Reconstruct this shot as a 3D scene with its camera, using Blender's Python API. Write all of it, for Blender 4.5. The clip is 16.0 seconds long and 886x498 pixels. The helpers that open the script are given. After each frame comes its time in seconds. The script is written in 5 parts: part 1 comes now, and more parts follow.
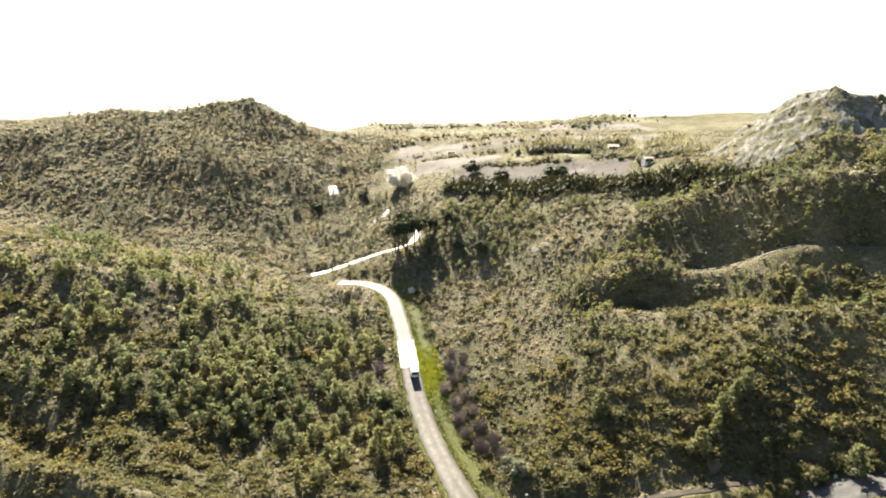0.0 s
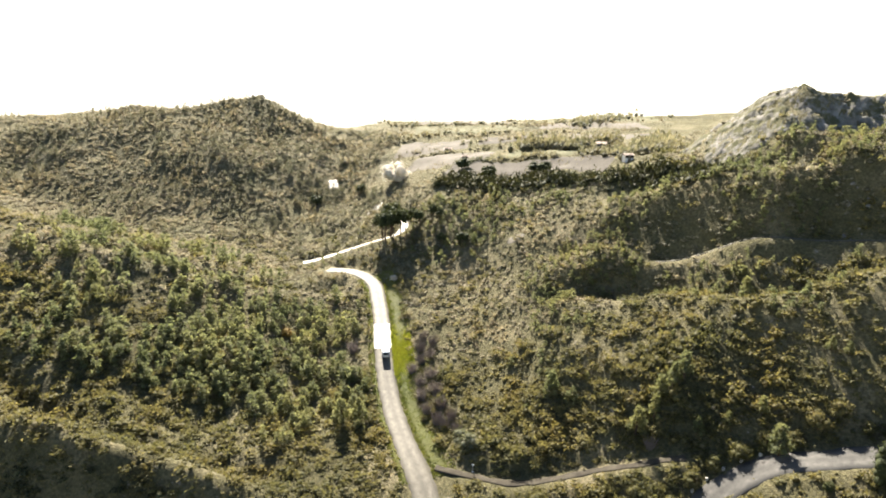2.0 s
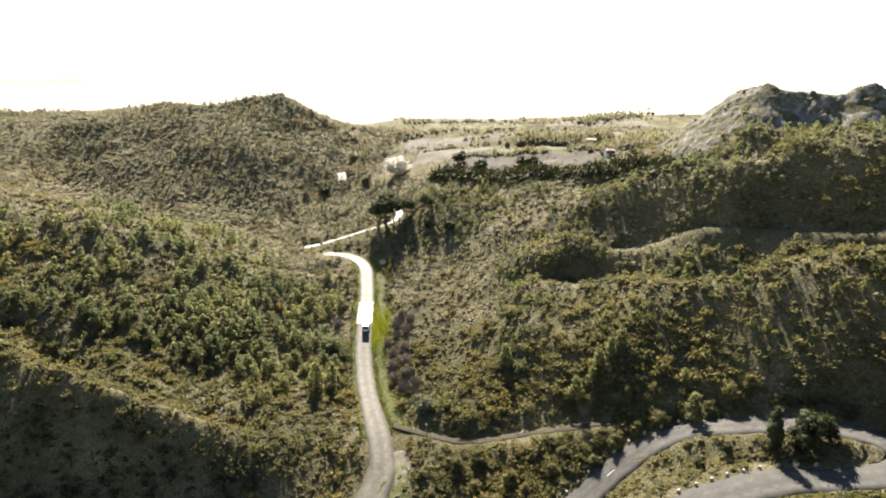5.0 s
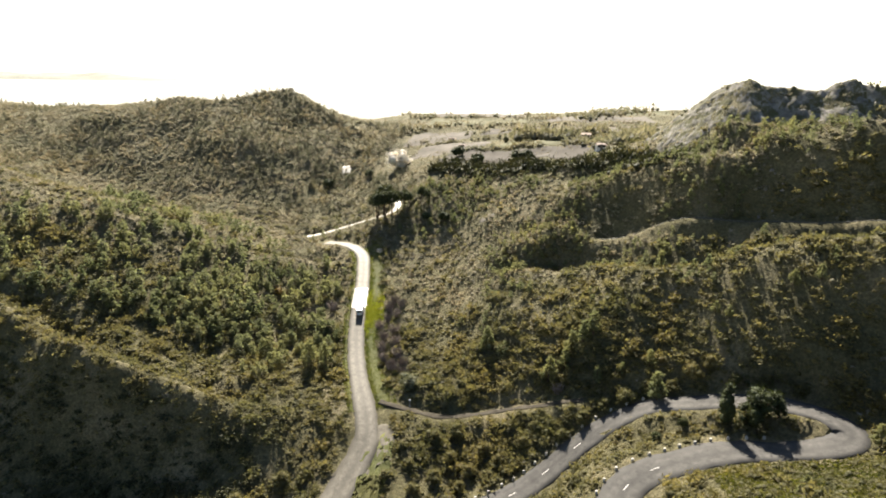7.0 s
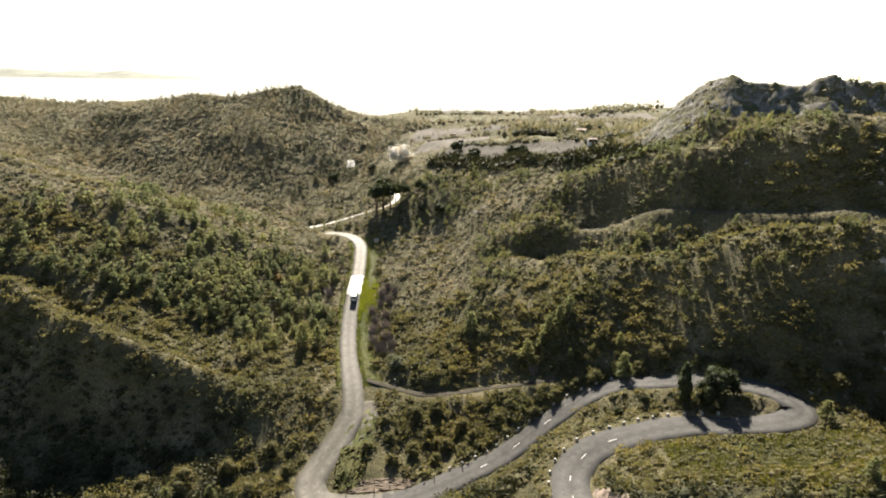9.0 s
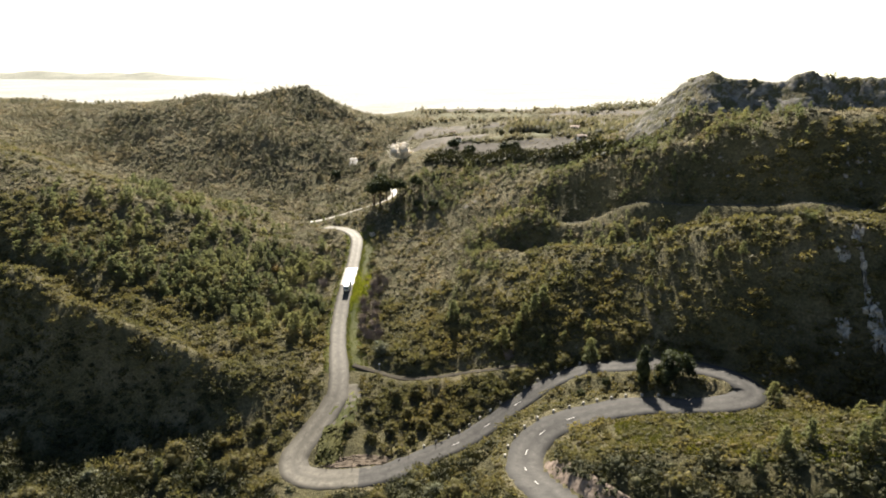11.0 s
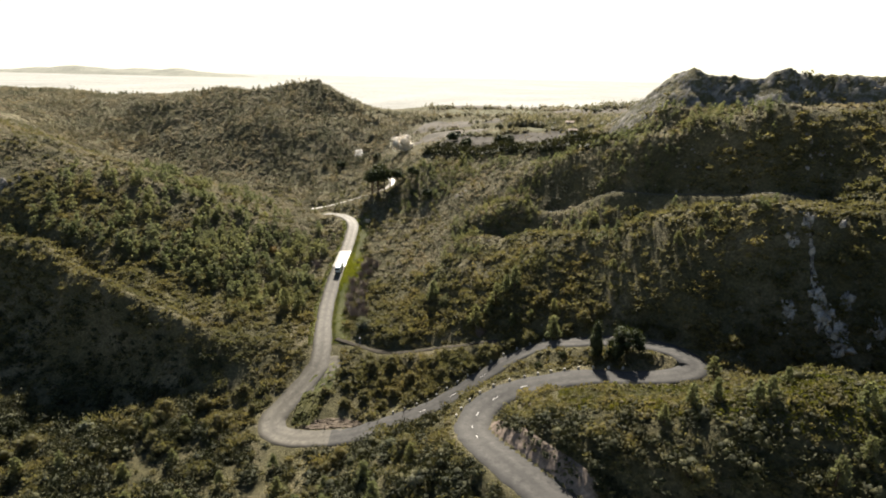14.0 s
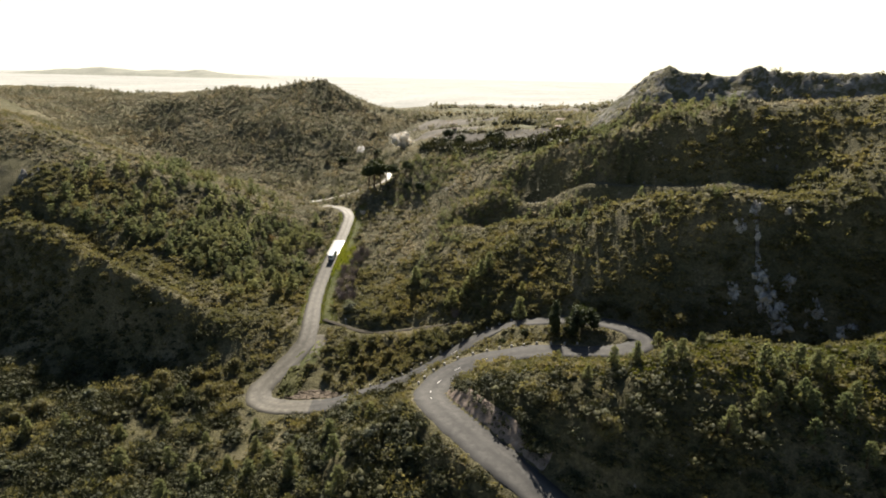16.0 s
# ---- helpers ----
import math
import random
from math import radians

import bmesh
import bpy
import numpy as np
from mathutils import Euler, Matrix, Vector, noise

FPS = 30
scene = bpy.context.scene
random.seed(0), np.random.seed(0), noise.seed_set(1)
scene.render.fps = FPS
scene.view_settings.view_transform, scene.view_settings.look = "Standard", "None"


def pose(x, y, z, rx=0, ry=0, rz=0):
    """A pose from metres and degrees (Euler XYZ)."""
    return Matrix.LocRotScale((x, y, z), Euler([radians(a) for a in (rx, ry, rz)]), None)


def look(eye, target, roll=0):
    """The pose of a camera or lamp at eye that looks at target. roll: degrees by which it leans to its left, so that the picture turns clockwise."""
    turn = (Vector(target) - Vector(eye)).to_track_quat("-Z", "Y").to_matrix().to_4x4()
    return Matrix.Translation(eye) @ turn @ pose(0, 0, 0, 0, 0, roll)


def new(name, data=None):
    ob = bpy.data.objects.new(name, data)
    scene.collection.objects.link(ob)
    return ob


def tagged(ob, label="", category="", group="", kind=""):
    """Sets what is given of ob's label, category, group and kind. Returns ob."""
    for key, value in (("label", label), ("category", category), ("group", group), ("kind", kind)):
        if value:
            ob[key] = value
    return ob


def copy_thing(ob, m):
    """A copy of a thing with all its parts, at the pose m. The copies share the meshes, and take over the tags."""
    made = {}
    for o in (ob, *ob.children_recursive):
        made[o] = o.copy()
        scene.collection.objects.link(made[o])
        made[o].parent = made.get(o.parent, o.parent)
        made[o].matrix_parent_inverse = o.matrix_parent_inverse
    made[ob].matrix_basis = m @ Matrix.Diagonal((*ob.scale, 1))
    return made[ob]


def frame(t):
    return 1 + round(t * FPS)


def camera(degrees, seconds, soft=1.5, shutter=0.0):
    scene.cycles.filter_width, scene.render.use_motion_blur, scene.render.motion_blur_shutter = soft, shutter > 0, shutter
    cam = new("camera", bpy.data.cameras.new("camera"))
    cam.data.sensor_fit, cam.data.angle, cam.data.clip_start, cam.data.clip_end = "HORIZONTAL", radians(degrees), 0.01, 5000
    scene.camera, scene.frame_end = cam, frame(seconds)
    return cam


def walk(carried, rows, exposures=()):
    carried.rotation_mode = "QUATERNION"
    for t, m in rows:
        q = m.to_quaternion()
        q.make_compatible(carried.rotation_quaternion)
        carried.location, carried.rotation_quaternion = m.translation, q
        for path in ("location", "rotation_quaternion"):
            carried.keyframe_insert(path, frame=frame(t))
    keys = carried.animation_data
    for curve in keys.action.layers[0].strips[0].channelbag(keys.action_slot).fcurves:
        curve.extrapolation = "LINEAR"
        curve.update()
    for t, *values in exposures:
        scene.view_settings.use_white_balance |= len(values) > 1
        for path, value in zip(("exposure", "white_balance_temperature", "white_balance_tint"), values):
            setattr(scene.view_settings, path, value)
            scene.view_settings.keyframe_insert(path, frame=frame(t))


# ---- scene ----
cam = camera(76.2, 16.0, soft=1.85)
PATH = [
    (0.0, look((0.00, 0.00, 76.80), (-0.00, 95.93, 48.55), 0.49)),
    (1.0, look((6.92, -4.01, 76.42), (4.30, 91.94, 48.36), 0.59)),
    (2.0, look((13.82, -7.40, 76.06), (8.76, 88.41, 47.88), 0.65)),
    (3.0, look((20.64, -10.72, 75.97), (13.02, 84.88, 47.66), 0.66)),
    (4.0, look((26.49, -15.17, 75.92), (16.51, 80.29, 47.85), 0.64)),
    (5.0, look((30.79, -18.64, 76.17), (19.02, 76.51, 47.74), 0.71)),
    (6.0, look((34.79, -21.53, 76.26), (21.44, 73.27, 47.38), 0.71)),
    (7.0, look((38.99, -24.95, 76.23), (24.29, 69.59, 47.12), 0.77)),
    (8.0, look((43.22, -28.27, 76.07), (27.33, 66.05, 46.89), 0.80)),
    (9.0, look((47.74, -30.68, 75.76), (30.02, 63.24, 46.36), 0.73)),
    (10.0, look((52.84, -33.11, 75.75), (33.24, 60.40, 46.21), 0.47)),
    (11.0, look((58.10, -35.34, 75.89), (37.01, 57.83, 46.30), 0.25)),
    (12.0, look((62.55, -37.12, 75.41), (40.12, 55.74, 45.86), 0.38)),
    (13.0, look((66.38, -39.12, 74.56), (42.84, 53.48, 45.05), 0.73)),
    (14.0, look((70.69, -40.91, 73.49), (45.79, 51.36, 44.06), 1.14)),
    (15.0, look((76.11, -43.71, 72.98), (49.86, 48.15, 43.45), 1.29)),
    (16.0, look((83.31, -47.52, 72.53), (55.28, 43.92, 43.32), 1.15)),
]
walk(cam, PATH, exposures=[(0.0, 2.62), (4.0, 2.36), (9.0, 1.88), (16.0, 1.4)])

# ---- sky and sun ----
SUN_ELEVATION, SUN_LEFT = 43.0, 14.0      # degrees; the sun stands ahead, a little to the left of +y
world = bpy.data.worlds.new("sky")
scene.world = world
world.use_nodes = True
wn = world.node_tree
sky = wn.nodes.new("ShaderNodeTexSky")
sky.sky_type = 'NISHITA'
sky.sun_disc = False
sky.sun_elevation = radians(SUN_ELEVATION)
sky.sun_rotation = radians(-SUN_LEFT)
sky.altitude = 100
sky.air_density, sky.dust_density, sky.ozone_density = 1.0, 0.5, 1.0
view = wn.nodes.new("ShaderNodeTexCoord")


def fade(value, lo, hi, first, last):
    node = wn.nodes.new("ShaderNodeMapRange")
    node.interpolation_type = 'SMOOTHSTEP'
    for k, number in enumerate((lo, hi, first, last)):
        node.inputs[k + 1].default_value = number
    wn.links.new(value, node.inputs[0])
    return node.outputs[0]


# morning haze in the air: thickest low down, brightest on the sun's side of the sky
up = wn.nodes.new("ShaderNodeSeparateXYZ")
wn.links.new(view.outputs["Generated"], up.inputs[0])
sunward = wn.nodes.new("ShaderNodeVectorMath")
sunward.operation = 'DOT_PRODUCT'
sunward.inputs[1].default_value = (-math.sin(radians(SUN_LEFT)), math.cos(radians(SUN_LEFT)), 0.0)
wn.links.new(view.outputs["Generated"], sunward.inputs[0])
veil = wn.nodes.new("ShaderNodeMath")
veil.operation = 'MULTIPLY'
wn.links.new(fade(up.outputs["Z"], 0.1, 0.5, 1.0, 0.0), veil.inputs[0])
wn.links.new(fade(sunward.outputs["Value"], -0.1, 0.6, 0.0, 1.0), veil.inputs[1])
cover = wn.nodes.new("ShaderNodeMix")
cover.data_type = 'RGBA'
cover.inputs[7].default_value = (16.0, 15.0, 11.4, 1.0)
wn.links.new(veil.outputs[0], cover.inputs[0])
wn.links.new(sky.outputs[0], cover.inputs[6])
wn.links.new(cover.outputs[2], wn.nodes["Background"].inputs[0])
wn.nodes["Background"].inputs[1].default_value = 0.035
sun = new("sun", bpy.data.lights.new("sun", "SUN"))
sun.data.energy, sun.data.angle, sun.data.color = 5.0, radians(0.6), (1.0, 0.91, 0.79)
e, a = radians(SUN_ELEVATION), radians(SUN_LEFT)
toward = Vector((-math.sin(a) * math.cos(e), math.cos(a) * math.cos(e), math.sin(e)))
sun.matrix_world = look(toward * 300, (0, 0, 0))


# ---- materials ----
def material(name):
    m = bpy.data.materials.new(name)
    m.use_nodes = True
    nt = m.node_tree
    return m, nt, nt.nodes["Principled BSDF"]


def coords(nt, scale=(1, 1, 1)):
    g = nt.nodes.new("ShaderNodeNewGeometry")
    mp = nt.nodes.new("ShaderNodeMapping")
    mp.inputs["Scale"].default_value = scale
    nt.links.new(g.outputs["Position"], mp.inputs["Vector"])
    return mp.outputs[0]


def noise_tex(nt, vec, scale, detail=6, rough=0.6):
    n = nt.nodes.new("ShaderNodeTexNoise")
    n.inputs["Scale"].default_value, n.inputs["Detail"].default_value, n.inputs["Roughness"].default_value = scale, detail, rough
    nt.links.new(vec, n.inputs["Vector"])
    return n.outputs["Fac"]


def ramp(nt, fac, stops):
    r = nt.nodes.new("ShaderNodeValToRGB")
    el = r.color_ramp.elements
    while len(el) < len(stops):
        el.new(0.5)
    for k, (p, c) in zip(el, stops):
        k.position, k.color = p, (*c, 1)
    nt.links.new(fac, r.inputs[0])
    return r.outputs[0]


def blend(nt, fac, a, b, mode='MIX'):
    m = nt.nodes.new("ShaderNodeMix")
    m.data_type, m.blend_type = 'RGBA', mode
    for sock, v in ((m.inputs[0], fac), (m.inputs[6], a), (m.inputs[7], b)):
        if hasattr(v, "node"):
            nt.links.new(v, sock)
        elif isinstance(v, tuple):
            sock.default_value = (*v, 1)
        else:
            sock.default_value = v
    return m.outputs[2]


def bump(nt, height, bsdf, strength=0.5, distance=0.1):
    b = nt.nodes.new("ShaderNodeBump")
    b.inputs["Strength"].default_value, b.inputs["Distance"].default_value = strength, distance
    nt.links.new(height, b.inputs["Height"])
    nt.links.new(b.outputs[0], bsdf.inputs["Normal"])


def earth_material():
    m, nt, b = material("dry_hill_earth")
    v = coords(nt)
    base = ramp(nt, noise_tex(nt, v, 0.06, 5), [(0.35, (0.075, 0.07, 0.037)), (0.5, (0.11, 0.101, 0.055)), (0.65, (0.16, 0.141, 0.088))])
    fine = ramp(nt, noise_tex(nt, v, 1.7, 8, 0.7), [(0.32, (0.5, 0.5, 0.46)), (0.5, (0.9, 0.9, 0.85)), (0.66, (1.4, 1.35, 1.25))])
    col = blend(nt, 1.0, base, fine, 'MULTIPLY')
    stones = ramp(nt, noise_tex(nt, v, 0.55, 7, 0.75), [(0.6, (0, 0, 0)), (0.68, (1, 1, 1))])
    patches = ramp(nt, noise_tex(nt, v, 0.035, 3), [(0.52, (0, 0, 0)), (0.62, (1, 1, 1))])
    col = blend(nt, blend(nt, 1.0, stones, patches, 'MULTIPLY'), col, (0.3, 0.27, 0.23))
    nt.links.new(col, b.inputs["Base Color"])
    b.inputs["Roughness"].default_value = 0.95
    b.inputs["Specular IOR Level"].default_value = 0.15
    bump(nt, noise_tex(nt, v, 1.6, 8, 0.75), b, 1.0, 0.8)
    return m


def leaf_material(name, stops, through_light=0.4, rough=0.7, tint=(1.35, 1.3, 0.8)):
    m, nt, b = material(name)
    g = nt.nodes.new("ShaderNodeNewGeometry")
    col = ramp(nt, g.outputs["Random Per Island"], stops)
    v = coords(nt)
    patch = ramp(nt, noise_tex(nt, v, 0.07, 4), [(0.35, (0.76, 0.82, 0.8)), (0.5, (1, 1, 1)), (0.68, (1.2, 1.1, 0.92))])
    speck = ramp(nt, noise_tex(nt, v, 5.0, 3, 0.7), [(0.3, (0.82, 0.82, 0.82)), (0.7, (1.17, 1.17, 1.14))])
    col = blend(nt, 1.0, blend(nt, 1.0, col, patch, 'MULTIPLY'), speck, 'MULTIPLY')
    nt.links.new(col, b.inputs["Base Color"])
    b.inputs["Roughness"].default_value = rough
    b.inputs["Specular IOR Level"].default_value = 0.25
    bump(nt, noise_tex(nt, v, 6.0, 4, 0.7), b, 0.6, 0.2)
    t = nt.nodes.new("ShaderNodeBsdfTranslucent")
    nt.links.new(blend(nt, 1.0, col, tint, 'MULTIPLY'), t.inputs[0])
    mix = nt.nodes.new("ShaderNodeMixShader")
    mix.inputs[0].default_value = through_light
    nt.links.new(b.outputs[0], mix.inputs[1])
    nt.links.new(t.outputs[0], mix.inputs[2])
    nt.links.new(mix.outputs[0], nt.nodes["Material Output"].inputs[0])
    return m


def mineral_material(name, dark, light, scale, rough=0.85, relief=0.5, specular=0.3, grain=18.0):
    m, nt, b = material(name)
    v = coords(nt)
    col = ramp(nt, noise_tex(nt, v, scale, 7, 0.65), [(0.32, dark), (0.68, light)])
    spots = ramp(nt, noise_tex(nt, v, grain, 5, 0.7), [(0.3, (0.7, 0.7, 0.7)), (0.7, (1.25, 1.25, 1.22))])
    nt.links.new(blend(nt, 1.0, col, spots, 'MULTIPLY'), b.inputs["Base Color"])
    b.inputs["Roughness"].default_value = rough
    b.inputs["Specular IOR Level"].default_value = specular
    bump(nt, noise_tex(nt, v, grain, 6, 0.7), b, relief, 0.05)
    return m


def road_material(name, dark, light, worn, rough, specular, relief):
    """Surface with two paler wheel tracks, patches and grain; u runs across the road from 0 to 1."""
    m, nt, b = material(name)
    v = coords(nt)
    uv = nt.nodes.new("ShaderNodeUVMap")
    sep = nt.nodes.new("ShaderNodeSeparateXYZ")
    nt.links.new(uv.outputs[0], sep.inputs[0])
    lanes = ramp(nt, sep.outputs[0], [(0.0, (0, 0, 0)), (0.12, (0.1, 0.1, 0.1)), (0.3, (1, 1, 1)), (0.48, (0.15, 0.15, 0.15)), (0.7, (1, 1, 1)), (0.9, (0.1, 0.1, 0.1)), (1.0, (0, 0, 0))])
    col = ramp(nt, noise_tex(nt, v, 0.35, 7, 0.65), [(0.3, dark), (0.7, light)])
    long_noise = ramp(nt, noise_tex(nt, v, 0.9, 6, 0.7), [(0.35, (0, 0, 0)), (0.65, (1, 1, 1))])
    col = blend(nt, blend(nt, 1.0, lanes, long_noise, 'MULTIPLY'), col, worn)
    grain = ramp(nt, noise_tex(nt, v, 14.0, 5, 0.7), [(0.3, (0.75, 0.75, 0.75)), (0.7, (1.2, 1.2, 1.2))])
    nt.links.new(blend(nt, 1.0, col, grain, 'MULTIPLY'), b.inputs["Base Color"])
    b.inputs["Roughness"].default_value = rough
    b.inputs["Specular IOR Level"].default_value = specular
    bump(nt, noise_tex(nt, v, 3.0, 8, 0.75), b, relief, 0.06)
    return m


def plain_material(name, colour, rough=0.5, metal=0.0):
    m, nt, b = material(name)
    v = coords(nt)
    n = ramp(nt, noise_tex(nt, v, 9.0, 5), [(0.3, tuple(c * 0.85 for c in colour)), (0.7, tuple(min(1, c * 1.1) for c in colour))])
    nt.links.new(n, b.inputs["Base Color"])
    b.inputs["Roughness"].default_value, b.inputs["Metallic"].default_value = rough, metal
    return m


EARTH = earth_material()
# leaves darkened for the shade on near slopes; also the dark scarp wood
DARK_AND_SHADED = leaf_material("dark_and_shaded_leaves", [(0.0, (0.026, 0.029, 0.013)), (0.6, (0.045, 0.047, 0.019)), (1.0, (0.083, 0.08, 0.032))], 0.12, tint=(1.25, 1.25, 0.85))
# paler and greyer than SHRUB: the haze of distance is in the colour
SHRUB_HAZED = leaf_material("hazed_garrigue", [(0.0, (0.155, 0.145, 0.102)), (0.4, (0.19, 0.176, 0.124)), (0.75, (0.23, 0.21, 0.155)), (1.0, (0.27, 0.25, 0.195))], 0.55, tint=(1.25, 1.2, 1.04))
SHRUB = leaf_material("garrigue_leaves", [(0.0, (0.09, 0.087, 0.04)), (0.4, (0.113, 0.107, 0.048)), (0.75, (0.138, 0.127, 0.058)), (0.93, (0.162, 0.145, 0.074)), (1.0, (0.168, 0.154, 0.106))], 0.5, tint=(1.32, 1.26, 0.9))
PINE = leaf_material("pine_needles", [(0.0, (0.122, 0.13, 0.07)), (0.5, (0.148, 0.156, 0.083)), (1.0, (0.182, 0.186, 0.102))], 0.6, tint=(1.3, 1.32, 0.98))
# needles greyed for far trees, with distance haze painted in
PINE_HAZED = leaf_material("hazed_needles", [(0.0, (0.1, 0.1, 0.066)), (1.0, (0.19, 0.18, 0.125))], 0.45, tint=(1.3, 1.25, 1.0))
DARKPINE = leaf_material("dark_needles", [(0.0, (0.022, 0.03, 0.012)), (1.0, (0.06, 0.07, 0.026))], 0.25)
PALE = leaf_material("pale_blossom", [(0.0, (0.6, 0.56, 0.5)), (1.0, (0.84, 0.81, 0.76))], 0.5, tint=(1.0, 1.0, 0.97))
GREYLEAF = leaf_material("grey_leaves", [(0.0, (0.09, 0.095, 0.06)), (1.0, (0.2, 0.2, 0.14))], 0.35)
RUST = leaf_material("rusty_leaves", [(0.0, (0.12, 0.08, 0.02)), (1.0, (0.22, 0.15, 0.04))], 0.4)
GRASS = leaf_material("verge_grass", [(0.0, (0.12, 0.15, 0.02)), (0.6, (0.19, 0.22, 0.03)), (1.0, (0.27, 0.27, 0.05))], 0.5)
TURF = leaf_material("verge_turf", [(0.0, (0.08, 0.09, 0.024)), (0.6, (0.115, 0.122, 0.034)), (1.0, (0.155, 0.15, 0.048))], 0.45, tint=(1.25, 1.35, 0.8))
DRYGRASS = leaf_material("dry_grass", [(0.0, (0.056, 0.058, 0.014)), (0.6, (0.086, 0.086, 0.021)), (1.0, (0.12, 0.11, 0.03))], 0.45, tint=(1.25, 1.3, 0.75))
TWIG = plain_material("bare_twigs", (0.2, 0.165, 0.145), 0.9)
BARK = mineral_material("pine_bark", (0.05, 0.035, 0.025), (0.14, 0.1, 0.07), 3.0, 0.95, 1.0, 0.1)
LIMESTONE = mineral_material("limestone", (0.09, 0.085, 0.075), (0.27, 0.255, 0.23), 0.7, 0.9, 1.0, 0.1, 4.0)


def crag_material():
    """Weathered grey limestone with olive scrub growing in its cracks."""
    m, nt, b = material("crag_rock")
    v = coords(nt)
    rock_tone = ramp(nt, noise_tex(nt, v, 0.5, 8, 0.7), [(0.3, (0.08, 0.076, 0.066)), (0.5, (0.145, 0.138, 0.12)), (0.68, (0.26, 0.248, 0.22))])
    growth = ramp(nt, noise_tex(nt, v, 0.33, 9, 0.72), [(0.46, (0, 0, 0)), (0.56, (1, 1, 1))])
    nt.links.new(blend(nt, growth, rock_tone, (0.075, 0.074, 0.038)), b.inputs["Base Color"])
    b.inputs["Roughness"].default_value = 0.95
    b.inputs["Specular IOR Level"].default_value = 0.1
    bump(nt, noise_tex(nt, v, 2.2, 8, 0.75), b, 0.8, 0.3)
    return m


CRAGROCK = crag_material()
BANK = mineral_material("cut_bank", (0.1, 0.08, 0.065), (0.25, 0.2, 0.165), 0.8, 0.95, 1.0, 0.1, 3.0)
GRAVEL = road_material("gravel_track", (0.05, 0.045, 0.035), (0.084, 0.077, 0.06), (0.138, 0.126, 0.098), 0.7, 0.22, 0.5)
# smoother patch of road; the sun's glare is painted in as near-white
GLARE_PATCH = road_material("glare_patch", (0.5, 0.47, 0.4), (0.6, 0.57, 0.5), (0.65, 0.62, 0.55), 0.35, 0.6, 0.1)
TARSMOOTH = road_material("worn_tar", (0.055, 0.048, 0.032), (0.095, 0.085, 0.06), (0.2, 0.182, 0.135), 0.65, 0.26, 0.45)
PALETRACK = road_material("pale_track", (0.2, 0.185, 0.15), (0.32, 0.3, 0.25), (0.42, 0.39, 0.33), 0.55, 0.4, 0.3)
ASPHALT = road_material("old_asphalt", (0.042, 0.041, 0.038), (0.068, 0.066, 0.061), (0.098, 0.094, 0.085), 0.85, 0.12, 0.4)
PAINT = plain_material("road_paint", (0.42, 0.41, 0.38), 0.7)
STONE = mineral_material("kerb_stone", (0.3, 0.28, 0.25), (0.52, 0.5, 0.45), 2.0, 0.85, 0.6, 0.2, 12.0)
LANE = mineral_material("lane_earth", (0.03, 0.026, 0.02), (0.062, 0.055, 0.042), 0.5, 0.95, 0.8, 0.1, 6.0)
WOOD = mineral_material("post_wood", (0.1, 0.08, 0.06), (0.22, 0.19, 0.15), 5.0, 0.9, 0.5, 0.2)
# plain and ridges at the horizon: their pale tones carry the haze
HAZED_FIELD = mineral_material("hazed_far_fields", (0.25, 0.25, 0.232), (0.36, 0.358, 0.332), 0.012, 0.95, 0.2, 0.1, 0.3)
HAZED_HILL = mineral_material("hazed_far_hills", (0.19, 0.195, 0.165), (0.28, 0.28, 0.235), 0.02, 0.95, 0.2, 0.1, 0.3)
VANPAINT = plain_material("van_paint", (0.62, 0.64, 0.66), 0.35)
GLASS = plain_material("dark_glass", (0.02, 0.022, 0.025), 0.08)
RUBBER = plain_material("rubber", (0.02, 0.02, 0.02), 0.8)
PLASTIC = plain_material("dark_plastic", (0.05, 0.05, 0.05), 0.5)
RED = plain_material("red_lens", (0.35, 0.02, 0.02), 0.3)
METAL = plain_material("grey_metal", (0.4, 0.4, 0.4), 0.45, 0.8)
WHITE = plain_material("white_plaster", (0.78, 0.76, 0.72), 0.8)
TILES = mineral_material("roof_tiles", (0.35, 0.27, 0.22), (0.5, 0.42, 0.36), 2.0, 0.9, 0.5, 0.1)

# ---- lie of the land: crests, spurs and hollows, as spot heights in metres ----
NEAR_BASIN = [(-60, 28, -10), (-46, 43, -8), (-90, 15, -6), (-33, 40, -6), (-17, 40, -4), (2, 41, -4), (28, 37, 1), (38, 38, 8), (24, 51, -0.5), (-14, 52, -2), (0, 18, -6), (40, 15, 5), (-70, -10, -8), (0, -40, -10), (70, -30, 8)]
LEFT_SPUR = [(-150, 92, 24), (-118, 86, 21), (-84, 80, 20), (-60, 72, 19.5), (-46, 70, 15), (-32, 70, 10.5), (-15, 69, 7), (-6, 74, 5.5), (-120, 62, 2), (-95, 66, 0), (-63, 60, -1), (-48, 62.5, -1), (-36, 62, -1.5), (-24, 60.5, -2), (-11, 61, -2.5), (-96, 98, 28), (-76, 93, 22), (-60, 97, 21), (-46, 103, 18), (-52, 92, 13.5), (-35, 100, 11.5), (-20, 99, 8.5), (-12, 101, 9), (-25, 85, 8), (-42, 82, 11), (-66, 82, 16), (-62, 38, -6)]
LEFT_SHOULDER = [(-190, 128, 55), (-150, 126, 48), (-124, 126, 42), (-97, 124, 37), (-71, 122, 31.5), (-53, 128, 24.5), (-32, 134, 20), (-20, 134, 17.5), (-82, 112, 29.5), (-49, 118, 19.5), (-31, 119, 15), (-26, 111, 13), (-63, 150, 25), (-97, 148, 33), (-44, 146, 19)]
